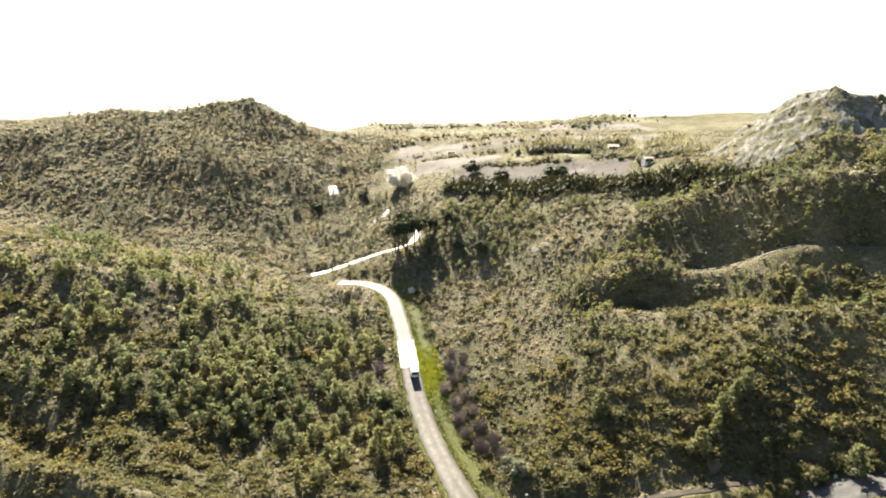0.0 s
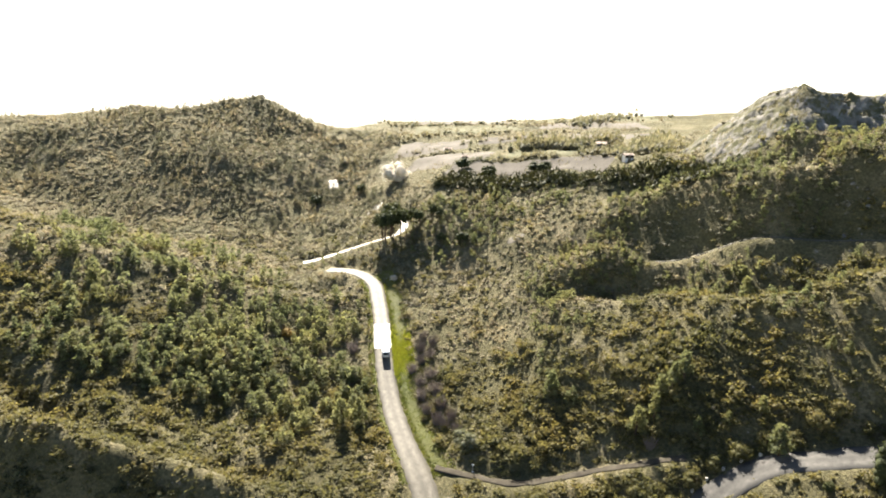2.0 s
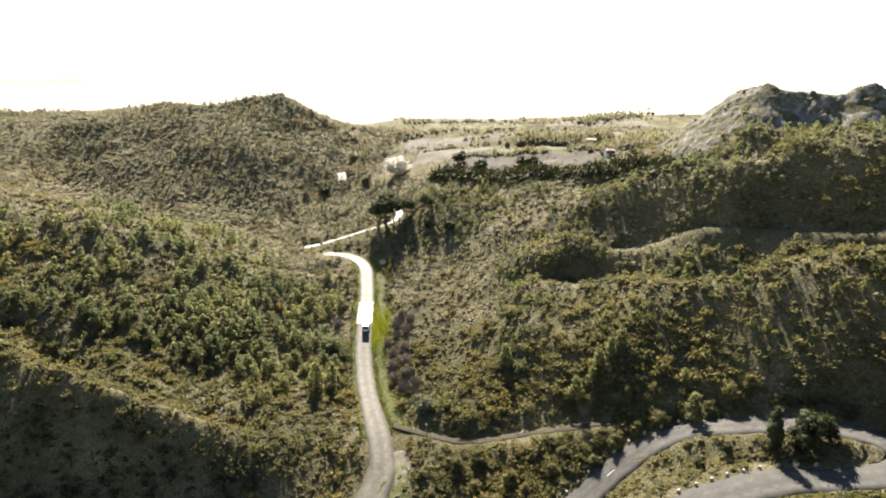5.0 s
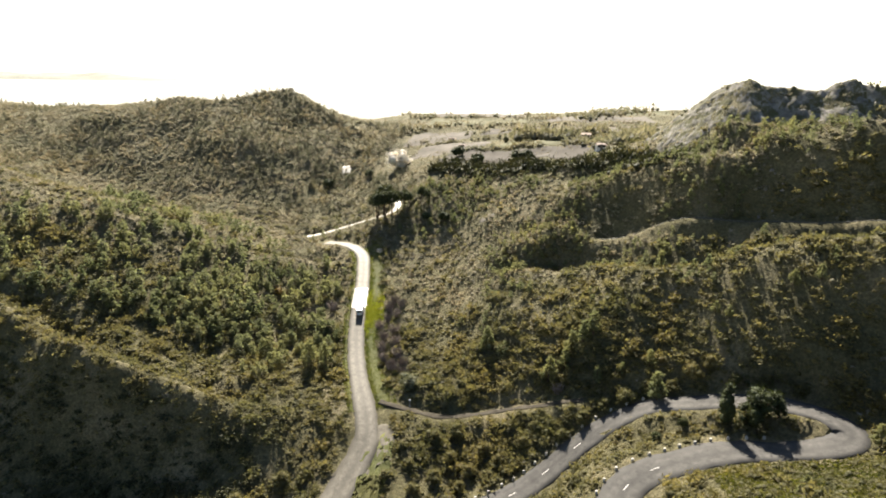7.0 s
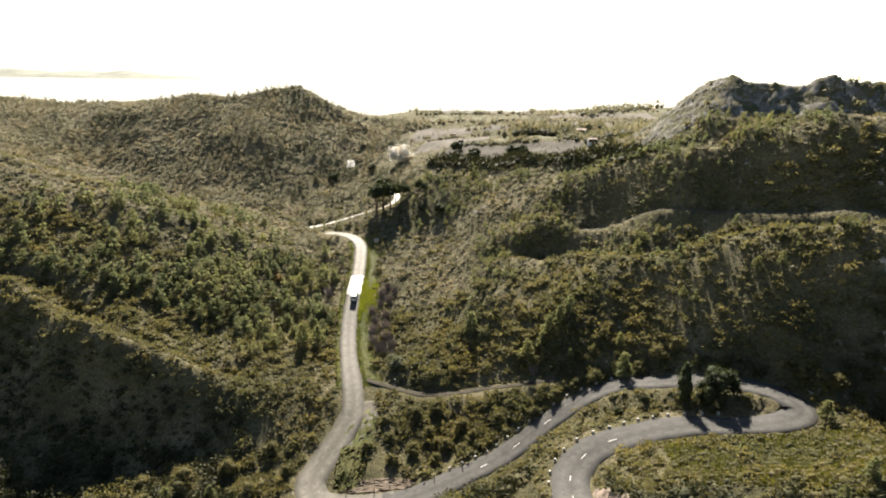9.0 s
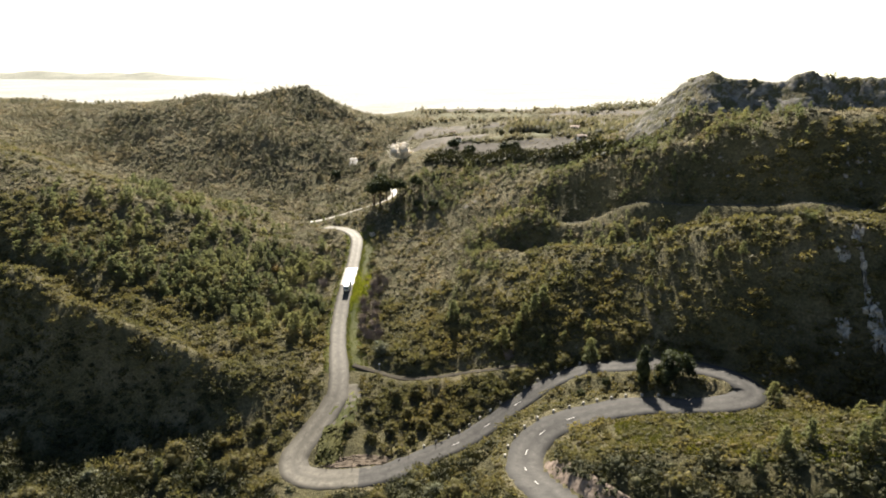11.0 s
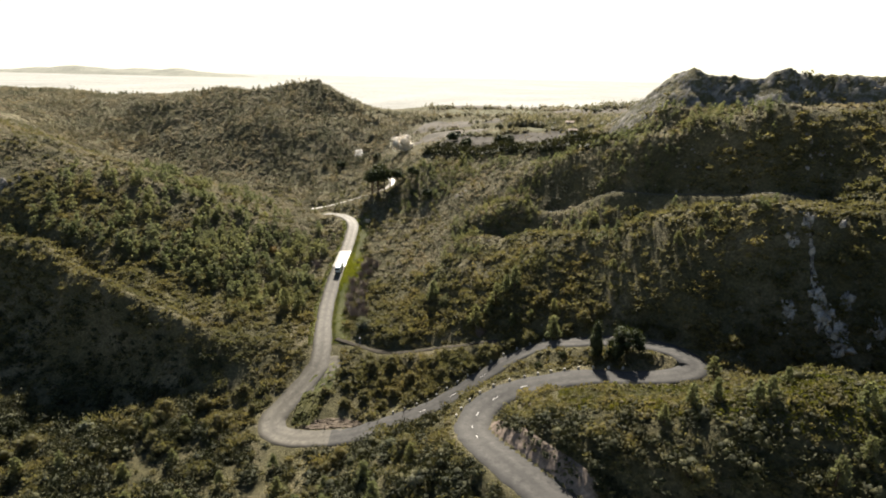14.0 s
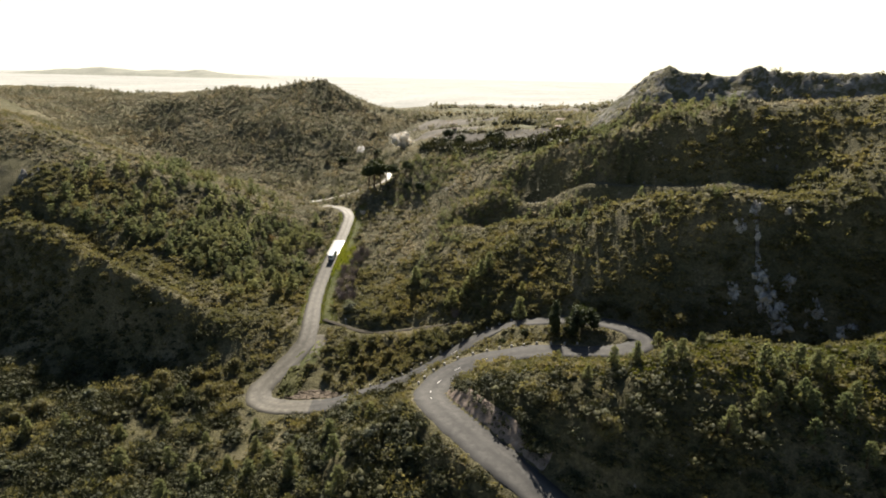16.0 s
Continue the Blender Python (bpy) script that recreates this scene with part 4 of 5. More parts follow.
plant(GREYBUSH, [(-34.5, 43.7, 1.56), (14.2, 88.6, 1.43), (12.6, 90.4, 1.30), (50, 25, 1.43), (40, 39, 1.30)])
RUSTBUSH = make_tree("rusty_bush", rng, 1.8, 4.2, RUST, "bush", "low rust-yellow bush on the slope", "bush", "")
plant(RUSTBUSH, [(-31, 119, 1.0)])


def bare_shrub(rng, height=2.6, width=3.4, stems=230):
    vs, fs, base = [], [], 0
    for _ in range(stems):
        a, r = rng.uniform(0, 6.28), rng.rand() * width * 0.2
        p0 = np.array([r * math.cos(a), r * math.sin(a), -0.1])
        p2 = np.array([math.cos(a) * width * 0.5 * rng.rand() + rng.normal() * 0.2, math.sin(a) * width * 0.5 * rng.rand() + rng.normal() * 0.2, height * rng.uniform(0.5, 1.0)])
        v, f = tube([p0, (p0 + p2) / 2 + rng.normal(size=3) * 0.12, p2], [0.025, 0.016, 0.006], 3)
        vs += v
        fs += [[q + base for q in t] for t in f]
        base += len(v)
    ob = mesh_object("bare_shrub", vs, fs, TWIG)
    return tagged(ob, "leafless purple-grey thicket beside the track", "shrub", "bare shrubs")


BARE = bare_shrub(rng)
plant(BARE, [(1.8, 118.4, 1.2), (3.1, 107, 1.2), (0.6, 111.3, 1.1), (3.5, 103, 1.2), (5, 99, 1.1), (7.5, 96, 1.2), (9.1, 94.8, 1.0), (2.6, 114, 1.1), (4.5, 115.5, 1.2), (5.5, 109, 1.3), (6.4, 104.5, 1.3), (8, 100.5, 1.2), (10.5, 97, 1.2), (4.8, 120, 1.1), (11.8, 93.5, 1.1), (2.2, 122, 1.0), (-14.6, 117.2, 1.2), (-12.5, 108, 0.9), (47, 83, 1.0), (-2, 48, 0.9)])


def verge():
    """Turf beside the track: strips of dry grass on both sides, upright tufts, and a lush bright patch."""
    line, z, half = ROADS["track"]
    wide = breadth("track")
    d = np.gradient(line, axis=0)
    d /= np.linalg.norm(d, axis=1)[:, None]
    side = np.stack([d[:, 1], -d[:, 0]], 1)
    i0, i1 = int(len(line) * 0.12), int(len(line) * 0.66)
    run = np.arange(i1 - i0) * 0.5
    for flip, reach, words in ((-1, 4.6, "olive turf between the track and the thicket"), (1, 1.0, "narrow olive turf below the spur beside the track")):
        rows = []
        for k, o in enumerate((-0.1, 0.3 * reach, 0.65 * reach, reach)):
            wave = reach * 0.25 * value_noise(run / 2.5, run * 0 + 3, 15 + flip) if k >= 2 else 0 * run
            p = line[i0:i1] + flip * side[i0:i1] * (wide[i0:i1] + o + wave)[:, None]
            rows.append(np.c_[p, sample(GZ, p[:, 0], p[:, 1]) + 0.1 - (0.25 if k in (0, 3) else 0)])
        v = np.stack(rows, 1)
        f = grid_faces(v.shape[0], 4)
        tagged(mesh_object("ground_verge", v.reshape(-1, 3), f if flip < 0 else f[:, ::-1], TURF), words, "grass", kind="structure")
    r = np.random.RandomState(21)

    def tufts(name, n, lo, hi, both, low, high, mat, words):
        k = r.randint(lo, hi, n) if both else np.clip(r.normal((lo + hi) / 2, (hi - lo) / 3.5, n), lo - 12, hi + 12).astype(int)
        east = wide[k] + 0.1 + 4.8 * r.rand(n) ** 1.2
        west = wide[k] + 0.1 + 1.3 * r.rand(n)
        off = np.where(both & (r.rand(n) < 0.25), west, -east)
        p = line[k] + side[k] * off[:, None] + r.normal(size=(n, 2)) * 0.15
        c = np.c_[p, sample(GZ, p[:, 0], p[:, 1]) - 0.03]
        a = r.uniform(0, 6.28, n)
        w = np.stack([np.cos(a), np.sin(a), 0 * a], 1) * r.uniform(0.1, 0.28, (n, 1))
        tip = np.c_[r.normal(size=(n, 2)) * 0.15, r.uniform(low, high, n)]
        v = np.stack([c - w, c + w, c + tip], 1).reshape(-1, 3)
        tagged(mesh_object(name, v, np.arange(3 * n).reshape(-1, 3), mat), words, "grass", kind="stuff")

    tufts("verge_grass", 12000, i0, i1, True, 0.12, 0.35, TURF, "tufts of olive-yellow grass along the track")
    a0, a1 = int(nearest_early(124) * (len(line) - 1)), int(nearest_early(109) * (len(line) - 1))
    tufts("lush_grass", 5000, a0, a1, False, 0.2, 0.45, GRASS, "lush bright yellow-green grass glowing beside the track")


verge()


def meadow():
    """Dry olive grass over the brow above the hairpin."""
    r = np.random.RandomState(23)
    n = 42000
    x, y = r.uniform(68, 130, n), r.uniform(23, 58, n)
    keep = on_meadow(x, y) & (sample(FREE, x, y) > 0.3)
    x, y = x[keep], y[keep]
    n = len(x)
    c = np.stack([x, y, sample(GZ, x, y) - 0.04], 1)
    a = r.uniform(0, 6.28, n)
    w = np.stack([np.cos(a), np.sin(a), 0 * a], 1) * r.uniform(0.15, 0.4, (n, 1))
    tip = np.c_[r.normal(size=(n, 2)) * 0.2, r.uniform(0.12, 0.4, n)]
    v = np.stack([c - w, c + w, c + tip], 1).reshape(-1, 3)
    tagged(mesh_object("meadow_grass", v, np.arange(3 * n).reshape(-1, 3), DRYGRASS), "dry olive-yellow grass on the brow above the hairpin", "grass", kind="stuff")


meadow()


# ---- fields, tree belts and distance ----
def draped(name, cx, cy, rx, ry, turn, mat, lift=0.05, n=16, square=True, wobble=0.06, seed=0):
    """A patch that lies on the land: a field, a yard or a bare place."""
    r = np.random.RandomState(seed)
    c, s = math.cos(turn), math.sin(turn)
    u, v = np.meshgrid(np.linspace(-1, 1, n), np.linspace(-1, 1, n), indexing="ij")
    if not square:
        u, v = u * np.sqrt(1 - v * v / 2), v * np.sqrt(1 - u * u / 2)
    u, v = u + r.normal(size=u.shape) * wobble / n * 4, v + r.normal(size=u.shape) * wobble / n * 4
    x, y = cx + c * u * rx - s * v * ry, cy + s * u * rx + c * v * ry
    edge = np.maximum(np.abs(np.linspace(-1, 1, n))[:, None], np.abs(np.linspace(-1, 1, n))[None, :]) > 0.99
    z = sample(GZ, x, y) + lift - 0.4 * edge
    return mesh_object(name, np.stack([x, y, z], -1).reshape(-1, 3), grid_faces(n, n), mat, smooth=True)


tagged(draped("ground_turf", 11.4, 66.5, 3.4, 9.0, 0.0, TURF, 0.1, 20, False, 0.3, 9), "olive turf inside the bend of the track", "grass", kind="structure")

STRAW = mineral_material("straw_field", (0.088, 0.08, 0.066), (0.145, 0.132, 0.112), 0.15, 0.95, 0.3, 0.1, 2.0)
MEADOW = mineral_material("green_field", (0.085, 0.084, 0.048), (0.13, 0.128, 0.08), 0.12, 0.95, 0.3, 0.1, 2.0)
FALLOW = mineral_material("fallow_field", (0.055, 0.05, 0.042), (0.1, 0.091, 0.077), 0.12, 0.95, 0.3, 0.1, 2.0)
for k, (cx, cy, rx, ry, turn, mat) in enumerate([
        (22, 191, 22, 7, -0.5, FALLOW), (48, 180, 12, 8, -0.5, FALLOW), (4, 214, 18, 9, -0.35, STRAW), (38, 203, 14, 8, -0.4, MEADOW),
        (-4, 240, 17, 10, -0.1, STRAW), (32, 240, 17, 12, -0.1, FALLOW), (74, 235, 22, 13, -0.1, STRAW), (10, 280, 28, 14, 0.0, MEADOW),
        (72, 285, 28, 16, 0.0, STRAW), (5, 320, 30, 15, 0.0, STRAW), (80, 325, 40, 14, 0.0, MEADOW)]):
    tagged(draped("field", cx, cy, rx, ry, turn, mat, 0.15, seed=k), "pale field on the open plain", "field", "fields on the plain")


def belt(points, count, width, rmin, rmax, z=None, seed=0):
    r = np.random.RandomState(seed)
    p = curve(points, 1.0)
    q = p[r.randint(len(p), size=count)] + r.normal(size=(count, 2)) * width
    rad = r.uniform(rmin, rmax, count)
    h = sample(GZ, q[:, 0], q[:, 1]) if z is None else np.full(count, z)
    return np.stack([q[:, 0], q[:, 1], h + rad * 0.5, rad, rad * r.uniform(1.0, 1.5, count), r.uniform(0, 6.28, count)], 1)


x, y = RNG.uniform(-30, 90, 5200), RNG.uniform(170, 300, 5200)
keep = on_plain(x, y) & (value_noise(x / 7, y / 7, 90) + 0.6 * value_noise(x / 20, y / 20, 91) > 0.0)
x, y, r = x[keep], y[keep], RNG.uniform(0.25, 0.7, int(keep.sum()))
low = np.stack([x, y, sample(GZ, x, y) + 0.1, r, r * 0.8, r * 9], 1)
tagged(scatter("scrub_plain", FAR_CLUMPS, low, SHRUB_HAZED), "low bushes dotted over the plain, haze put into their colour", "shrubs", kind="stuff")
belts = np.vstack([
    belt([(32, 214), (44, 209), (54, 207), (67, 204)], 190, 2.0, 1.5, 3.0, seed=1),
    belt([(56, 196), (62, 203), (66, 190)], 40, 2.5, 0.8, 1.8, seed=2),
    belt([(66, 279), (88, 321), (108, 342)], 70, 4, 1.4, 2.6, seed=3),
    belt([(68, 175), (76, 190), (86, 215)], 160, 3.5, 1.2, 2.6, seed=4),
    belt([(-28, 252), (0, 262), (30, 258)], 60, 2.0, 0.8, 1.7, seed=5),
    belt([(-22, 295), (20, 300), (70, 300)], 60, 3, 1.0, 2.0, seed=6),
    belt([(-6, 228), (14, 222), (28, 226)], 40, 1.5, 0.6, 1.3, seed=7),
    belt([(52, 190), (70, 176), (82, 168)], 120, 2.5, 0.9, 1.8, seed=9),
    belt([(8, 205), (24, 199), (44, 190)], 90, 1.2, 0.6, 1.3, seed=10)])
tagged(scatter("tree_belt", FAR_CLUMPS, belts, PINE_HAZED), "trees in belts along the fields, haze put into their colour", "trees", kind="stuff")
scarp = belt([(2, 188), (8, 185), (24, 175), (44, 162), (58, 153), (66, 143), (73, 132)], 640, 1.8, 0.9, 1.9, seed=8)
tagged(scatter("tree_scarp", FAR_CLUMPS, scarp, DARK_AND_SHADED), "dark wood along the edge of the scarp", "trees", kind="stuff")
lines = np.vstack([belt([(-40 - 12 * k, 232 + 16 * k), (20 + 4 * k, 236 + 16 * k), (70 + 10 * k, 226 + 17 * k)], 110, 0.9 + 0.2 * k, 0.5, 1.3, None, 40 + k) for k in range(7)])
lines = lines[value_noise(lines[:, 0] / 14, lines[:, 1] / 9, 77) > -0.15]
lines[:, 4] *= RNG.uniform(0.8, 1.7, len(lines))
tagged(scatter("far_tree_lines", FAR_CLUMPS, lines, SHRUB_HAZED), "lines of trees between the fields of the plain, paled by painted haze", "trees", kind="stuff")


def far_ridge(name, x, y, length, depth, height, seed):
    n, m = 60, 12
    u, v = np.meshgrid(np.linspace(-1, 1, n), np.linspace(-1, 1, m), indexing="ij")
    h = height * np.clip(1 - v ** 2, 0, 1) * np.clip(1 - u ** 2, 0, 1) ** 0.6 * (0.75 + 0.3 * value_noise(u * 6 + seed, v * 2, seed) + 0.1 * value_noise(u * 22, v * 5, seed + 1))
    ob = mesh_object(name, np.stack([x + u * length, y + v * depth, 54 + h], -1).reshape(-1, 3), grid_faces(n, m), HAZED_HILL, smooth=True)
    return tagged(ob, "low ridge on the horizon with haze put into its colour", "hills", kind="structure")


far_ridge("backdrop_ridge_east", 1050, 900, 480, 120, 38, 51)
far_ridge("backdrop_ridge_west", -1450, 1500, 480, 150, 30, 61)


# ---- rocks ----
ICO3 = ico(3)


def rock(name, x, y, size, seed, mat=LIMESTONE, sink=0.35, label="weathered grey limestone outcrop on the slope", group="limestone outcrops"):
    """A broken boulder: a ball cut flat by planes, roughened."""
    v, f = ICO3
    r = np.random.RandomState(seed)
    v = v.copy()
    for _ in range(13):
        d = r.normal(size=3)
        d /= np.linalg.norm(d)
        over = np.clip(v @ d - r.uniform(0.3, 0.75), 0, None)
        v -= over[:, None] * d
    v = v * (1 + 0.07 * r.normal(size=(len(v), 1))) + 0.06 * np.sin(v[:, ::-1] * 9 + seed)
    ob = mesh_object(name, v * np.array(size) * 1.25, f, mat)
    ob.location = (x, y, ground(x, y) + size[2] * (0.5 - sink))
    ob.rotation_euler = (0, 0, r.uniform(0, 6.28))
    return tagged(ob, label, "rock", group)


def crag_face():
    """The bare upper mountain: broken rock over the slope, with gullies, ledges and loose edges."""
    x, y = np.meshgrid(np.arange(58, 176, 0.45), np.arange(112, 172, 0.45), indexing="ij")
    rough = 0.5 * np.abs(value_noise(x / 2.4, y / 3.4, 62)) + 0.34 * value_noise(x / 1.1, y / 1.3, 63) + 0.22 * value_noise(x / 0.5, y / 0.55, 65)
    z = sample(GZ, x, y) + np.where(on_crag(x, y), 0.12 + rough, -1.2)
    bed = 1.5 + 0.3 * value_noise(x / 7, y / 7, 64)
    step = z / bed - np.floor(z / bed)
    z = np.where(on_crag(x, y), z + 0.4 * bed * (np.clip((step - 0.5) / 0.4, 0, 1) - step), z)
    ob = mesh_object("ground_crag_face", np.stack([x, y, z], -1).reshape(-1, 3), grid_faces(*x.shape), CRAGROCK)
    tagged(ob, "bare grey limestone face of the mountain", "rock face", kind="structure")


crag_face()
PALEROCK = mineral_material("pale_limestone", (0.17, 0.155, 0.135), (0.46, 0.435, 0.39), 0.6, 0.9, 1.0, 0.1, 3.0)
for k, (cx, cy, rx, ry, turn) in enumerate([(111.5, 81.6, 0.7, 1.7, 0.1), (112.1, 78, 0.35, 2.2, 0.05), (112.5, 75, 0.6, 1.5, 0.15), (113.6, 72, 1.2, 1.9, 0.3), (116, 69.2, 1.9, 1.5, 0.5), (108.2, 71.8, 1.1, 0.9, -0.4), (109, 79.3, 1.0, 0.5, 0.2), (117.6, 73.2, 0.7, 0.9, 0.2), (122.4, 70, 0.9, 1.3, 0.2), (127.2, 66.9, 1.8, 1.0, 0.1)]):
    tagged(draped("bare_rock", cx, cy, rx, ry, turn, PALEROCK, 0.22, n=14, square=False, wobble=0.7, seed=70 + k), "pale bare limestone breaking through the scrub", "bare rock", "bare rock on the spur")
rr = np.random.RandomState(31)
for k, (x, y, n, spread_by, big) in enumerate([(112.2, 78.6, 5, 0.5, 0.7), (112.6, 75, 6, 0.6, 0.8), (114, 71.6, 12, 0.9, 1.0), (116.6, 68.8, 9, 1.0, 1.0), (108, 71.8, 4, 0.9, 0.8), (117.5, 73, 4, 0.8, 0.7), (122.5, 69, 4, 1.0, 0.8), (111.3, 82.3, 5, 0.6, 0.7), (108.8, 79.4, 3, 0.8, 0.6), (117.5, 82.3, 1, 0.1, 1.1), (118, 47, 3, 1.5, 0.6), (93.6, 110, 5, 3.0, 0.6), (118.5, 103, 8, 2.5, 0.8), (-124, 106, 4, 2.5, 1.6), (-49.6, 60, 1, 0.2, 0.5), (-53, 75.5, 3, 2.5, 0.45), (-49, 81.5, 2, 1.5, 0.45), (-176, 297, 4, 6, 2.0), (-92, 266.5, 4, 4, 1.5), (-150, 286, 4, 8, 1.5)]):
    stone = PALEROCK if 104 < x < 124 and y < 83 else LIMESTONE
    for j in range(2 * n):
        px, py = x + rr.normal() * spread_by * 0.75, y + rr.normal() * spread_by
        b = big * rr.uniform(0.25, 1.1) ** 1.3
        rock("rock", px, py, (b * rr.uniform(0.7, 1.3), b * rr.uniform(0.6, 1.0), b * rr.uniform(0.8, 1.7)), 100 + 10 * k + j, stone, sink=0.55)


def beside(key, lo, hi, offset):
    """Points, heights and sideways directions along a road between two shares of its length; offset to its right is positive."""
    line, z, half = ROADS[key]
    i0, i1 = int(lo * (len(line) - 1)), int(hi * (len(line) - 1))
    d = np.gradient(line, axis=0)
    d /= np.linalg.norm(d, axis=1)[:, None]
    side = np.stack([d[:, 1], -d[:, 0]], 1)
    return line[i0:i1] + side[i0:i1] * offset, z[i0:i1], d[i0:i1], side[i0:i1]


def nearest_share(key, x, y):
    line = ROADS[key][0]
    return float(np.argmin(np.hypot(line[:, 0] - x, line[:, 1] - y))) / (len(line) - 1)


def cut_bank(name, key, lo, hi, near, far, sign, height, seed, label, mat):
    """The raw earth face where a road is cut into the hill."""
    rows = []
    n = 9
    for k in range(n):
        t = k / (n - 1)
        p, z, _, side = beside(key, lo, hi, sign * (near + (far - near) * t))
        run = np.arange(len(p)) * 0.5
        taper = np.clip(np.minimum(np.arange(len(p)), len(p) - 1 - np.arange(len(p))) / 10, 0, 1)
        rough = 0.35 * value_noise(run / 1.3, np.full(len(p), k * 0.9), seed) + 0.2 * value_noise(run / 0.6, np.full(len(p), k * 1.7), seed + 1)
        p = p + side * (rough * math.sin(math.pi * t))[:, None]
        top = sample(GZ, p[:, 0], p[:, 1]) + height * taper * math.sin(math.pi * t)
        h = top * 1.0 + 0.18 + rough * 0.4 * math.sin(math.pi * t) - (0.3 if k in (0, n - 1) else 0)
        rows.append(np.c_[p, h])
    v = np.stack(rows, 1)
    return tagged(mesh_object(name, v.reshape(-1, 3), grid_faces(v.shape[0], n), mat), label, "bank", kind="structure")


cut_bank("bank_hairpin", "asphalt", nearest_share("asphalt", 54.2, 43), nearest_share("asphalt", 77, 15.6), 3.0, 5.7, -1, 0.15, 81, "pale pinkish cut bank beside the asphalt road", BANK)
BARE_EARTH = mineral_material("bare_earth", (0.07, 0.056, 0.042), (0.15, 0.122, 0.095), 0.8, 0.95, 1.0, 0.1, 3.0)
PADSTONE = mineral_material("grey_pad", (0.075, 0.068, 0.052), (0.15, 0.137, 0.11), 0.6, 0.9, 0.5, 0.15, 8.0)
tagged(draped("pavement_pad", 11.2, 71.5, 3.2, 7.0, 0.1, PADSTONE, 0.09, 30, False, 0.06, 3), "broken grey gravel lay-by widening the track", "lay-by", kind="structure")
tagged(draped("ground_bare", 19, 57.6, 7.0, 1.5, 0.2, BARE_EARTH, 0.12, 26, False, 0.5, 4), "bare pinkish earth inside the bend", "ground", kind="structure")
tagged(draped("ground_yard", -43, 217.5, 2.2, 3.0, 0.3, PALETRACK, 0.25, 10, True, 0.2, 5), "pale yard shining in the sun", "yard", kind="structure")
tagged(draped("ground_turf", 11.8, 60.8, 3.0, 4.8, 0.15, DRYGRASS, 0.14, 24, False, 0.7, 8), "olive turf inside the bend of the track", "grass", kind="structure")
tagged(draped("ground_flat", -21.5, 191.5, 3.0, 2.2, 0.2, PALETRACK, 0.25, 10, True, 0.2, 7), "pale flat bare ground shining beyond the umbrella pines", "ground", kind="structure")
tagged(draped("ground_clearing", 26, 146.5, 3.0, 1.6, -0.5, STRAW, 0.08, 10, False, 0.2, 6), "pale bare clearing beside the path", "ground", kind="structure")


# ---- roadside stones, posts, markings ----
def box_bm(sx, sy, sz, bevel=0.03, z0=0.0):
    bm = bmesh.new()
    bmesh.ops.create_cube(bm, size=1)
    for v in bm.verts:
        v.co = Vector((v.co.x * sx, v.co.y * sy, (v.co.z + 0.5) * sz + z0))
    if bevel:
        bmesh.ops.bevel(bm, geom=list(bm.edges), offset=bevel, segments=2, affect='EDGES')
    return bm


def part(name, bm, mat, parent=None, label="", at=(0, 0, 0)):
    me = bpy.data.meshes.new(name)
    bm.to_mesh(me)
    bm.free()
    me.materials.append(mat)
    ob = new(name, me)
    ob.location = at
    if parent:
        ob.parent = parent
    if label:
        ob["label"] = label
    return ob


def kerb_stone(seed):
    r = random.Random(seed)
    bm = box_bm(0.46, 0.34, 0.66, 0.06)
    for v in bm.verts:
        v.co += Vector((r.uniform(-0.03, 0.03), r.uniform(-0.03, 0.03), r.uniform(-0.02, 0.04)))
    return tagged(part("kerb_stone", bm, STONE), "whitewashed stone block guarding the road edge", "stone block", "roadside stones")


stones = []
for lo, hi, off in ((nearest_share("asphalt", 34, 59.5), nearest_share("asphalt", 64, 73.4), -3.0), (nearest_share("asphalt", 79, 58.8), nearest_share("asphalt", 54, 42), 3.25)):
    p, z, d, _ = beside("asphalt", lo, hi, off)
    for k in range(0, len(p), 5):
        stones.append((p[k, 0], p[k, 1], math.atan2(d[k, 1], d[k, 0])))
first = kerb_stone(1)
for k, (x, y, turn) in enumerate(stones):
    m = pose(x, y, ground(x, y) - 0.12, (k * 37 % 7) - 3, (k * 23 % 7) - 3, math.degrees(turn) + (k * 31 % 11) - 5)
    if k == 0:
        first.matrix_basis = m
    else:
        copy_thing(first, m)


def marker_post():
    bm = bmesh.new()
    bmesh.ops.create_cone(bm, segments=8, radius1=0.09, radius2=0.08, depth=1.5, cap_ends=True)
    bmesh.ops.translate(bm, verts=bm.verts, vec=(0, 0, 0.55))
    return tagged(part("marker_post", bm, WOOD), "thin weathered wooden post at the road edge", "post", "edge posts")


post = marker_post()
for k, (x, y) in enumerate([(13.1, 55.2), (18.6, 55.6), (24.6, 57.2), (29.6, 59.4), (34.6, 62.4), (39, 65.4)]):
    m = pose(x, y, ground(x, y), (k * 5 % 3) - 1, (k * 7 % 5) - 2, 0)
    if k == 0:
        post.matrix_basis = m
    else:
        copy_thing(post, m)

def dash(i0, i1):
    line, z, half = ROADS["asphalt"]
    p, h = line[i0:i1], z[i0:i1]
    d = np.gradient(p, axis=0)
    d /= np.linalg.norm(d, axis=1)[:, None]
    s = np.stack([d[:, 1], -d[:, 0]], 1) * 0.075
    v = np.concatenate([np.c_[p - s, h + 0.048], np.c_[p + s, h + 0.048], np.c_[p - s, h + 0.03], np.c_[p + s, h + 0.03]])
    n = len(p)
    a = np.arange(n - 1)
    f = np.concatenate([np.stack([a, a + 1, a + 1 + n, a + n], 1), np.stack([a, a + 2 * n, a + 1 + 2 * n, a + 1], 1), np.stack([a + n, a + 1 + n, a + 1 + 3 * n, a + 3 * n], 1)])
    return mesh_object("dash", v, f, PAINT, asphalt)


total = len(ROADS["asphalt"][0])
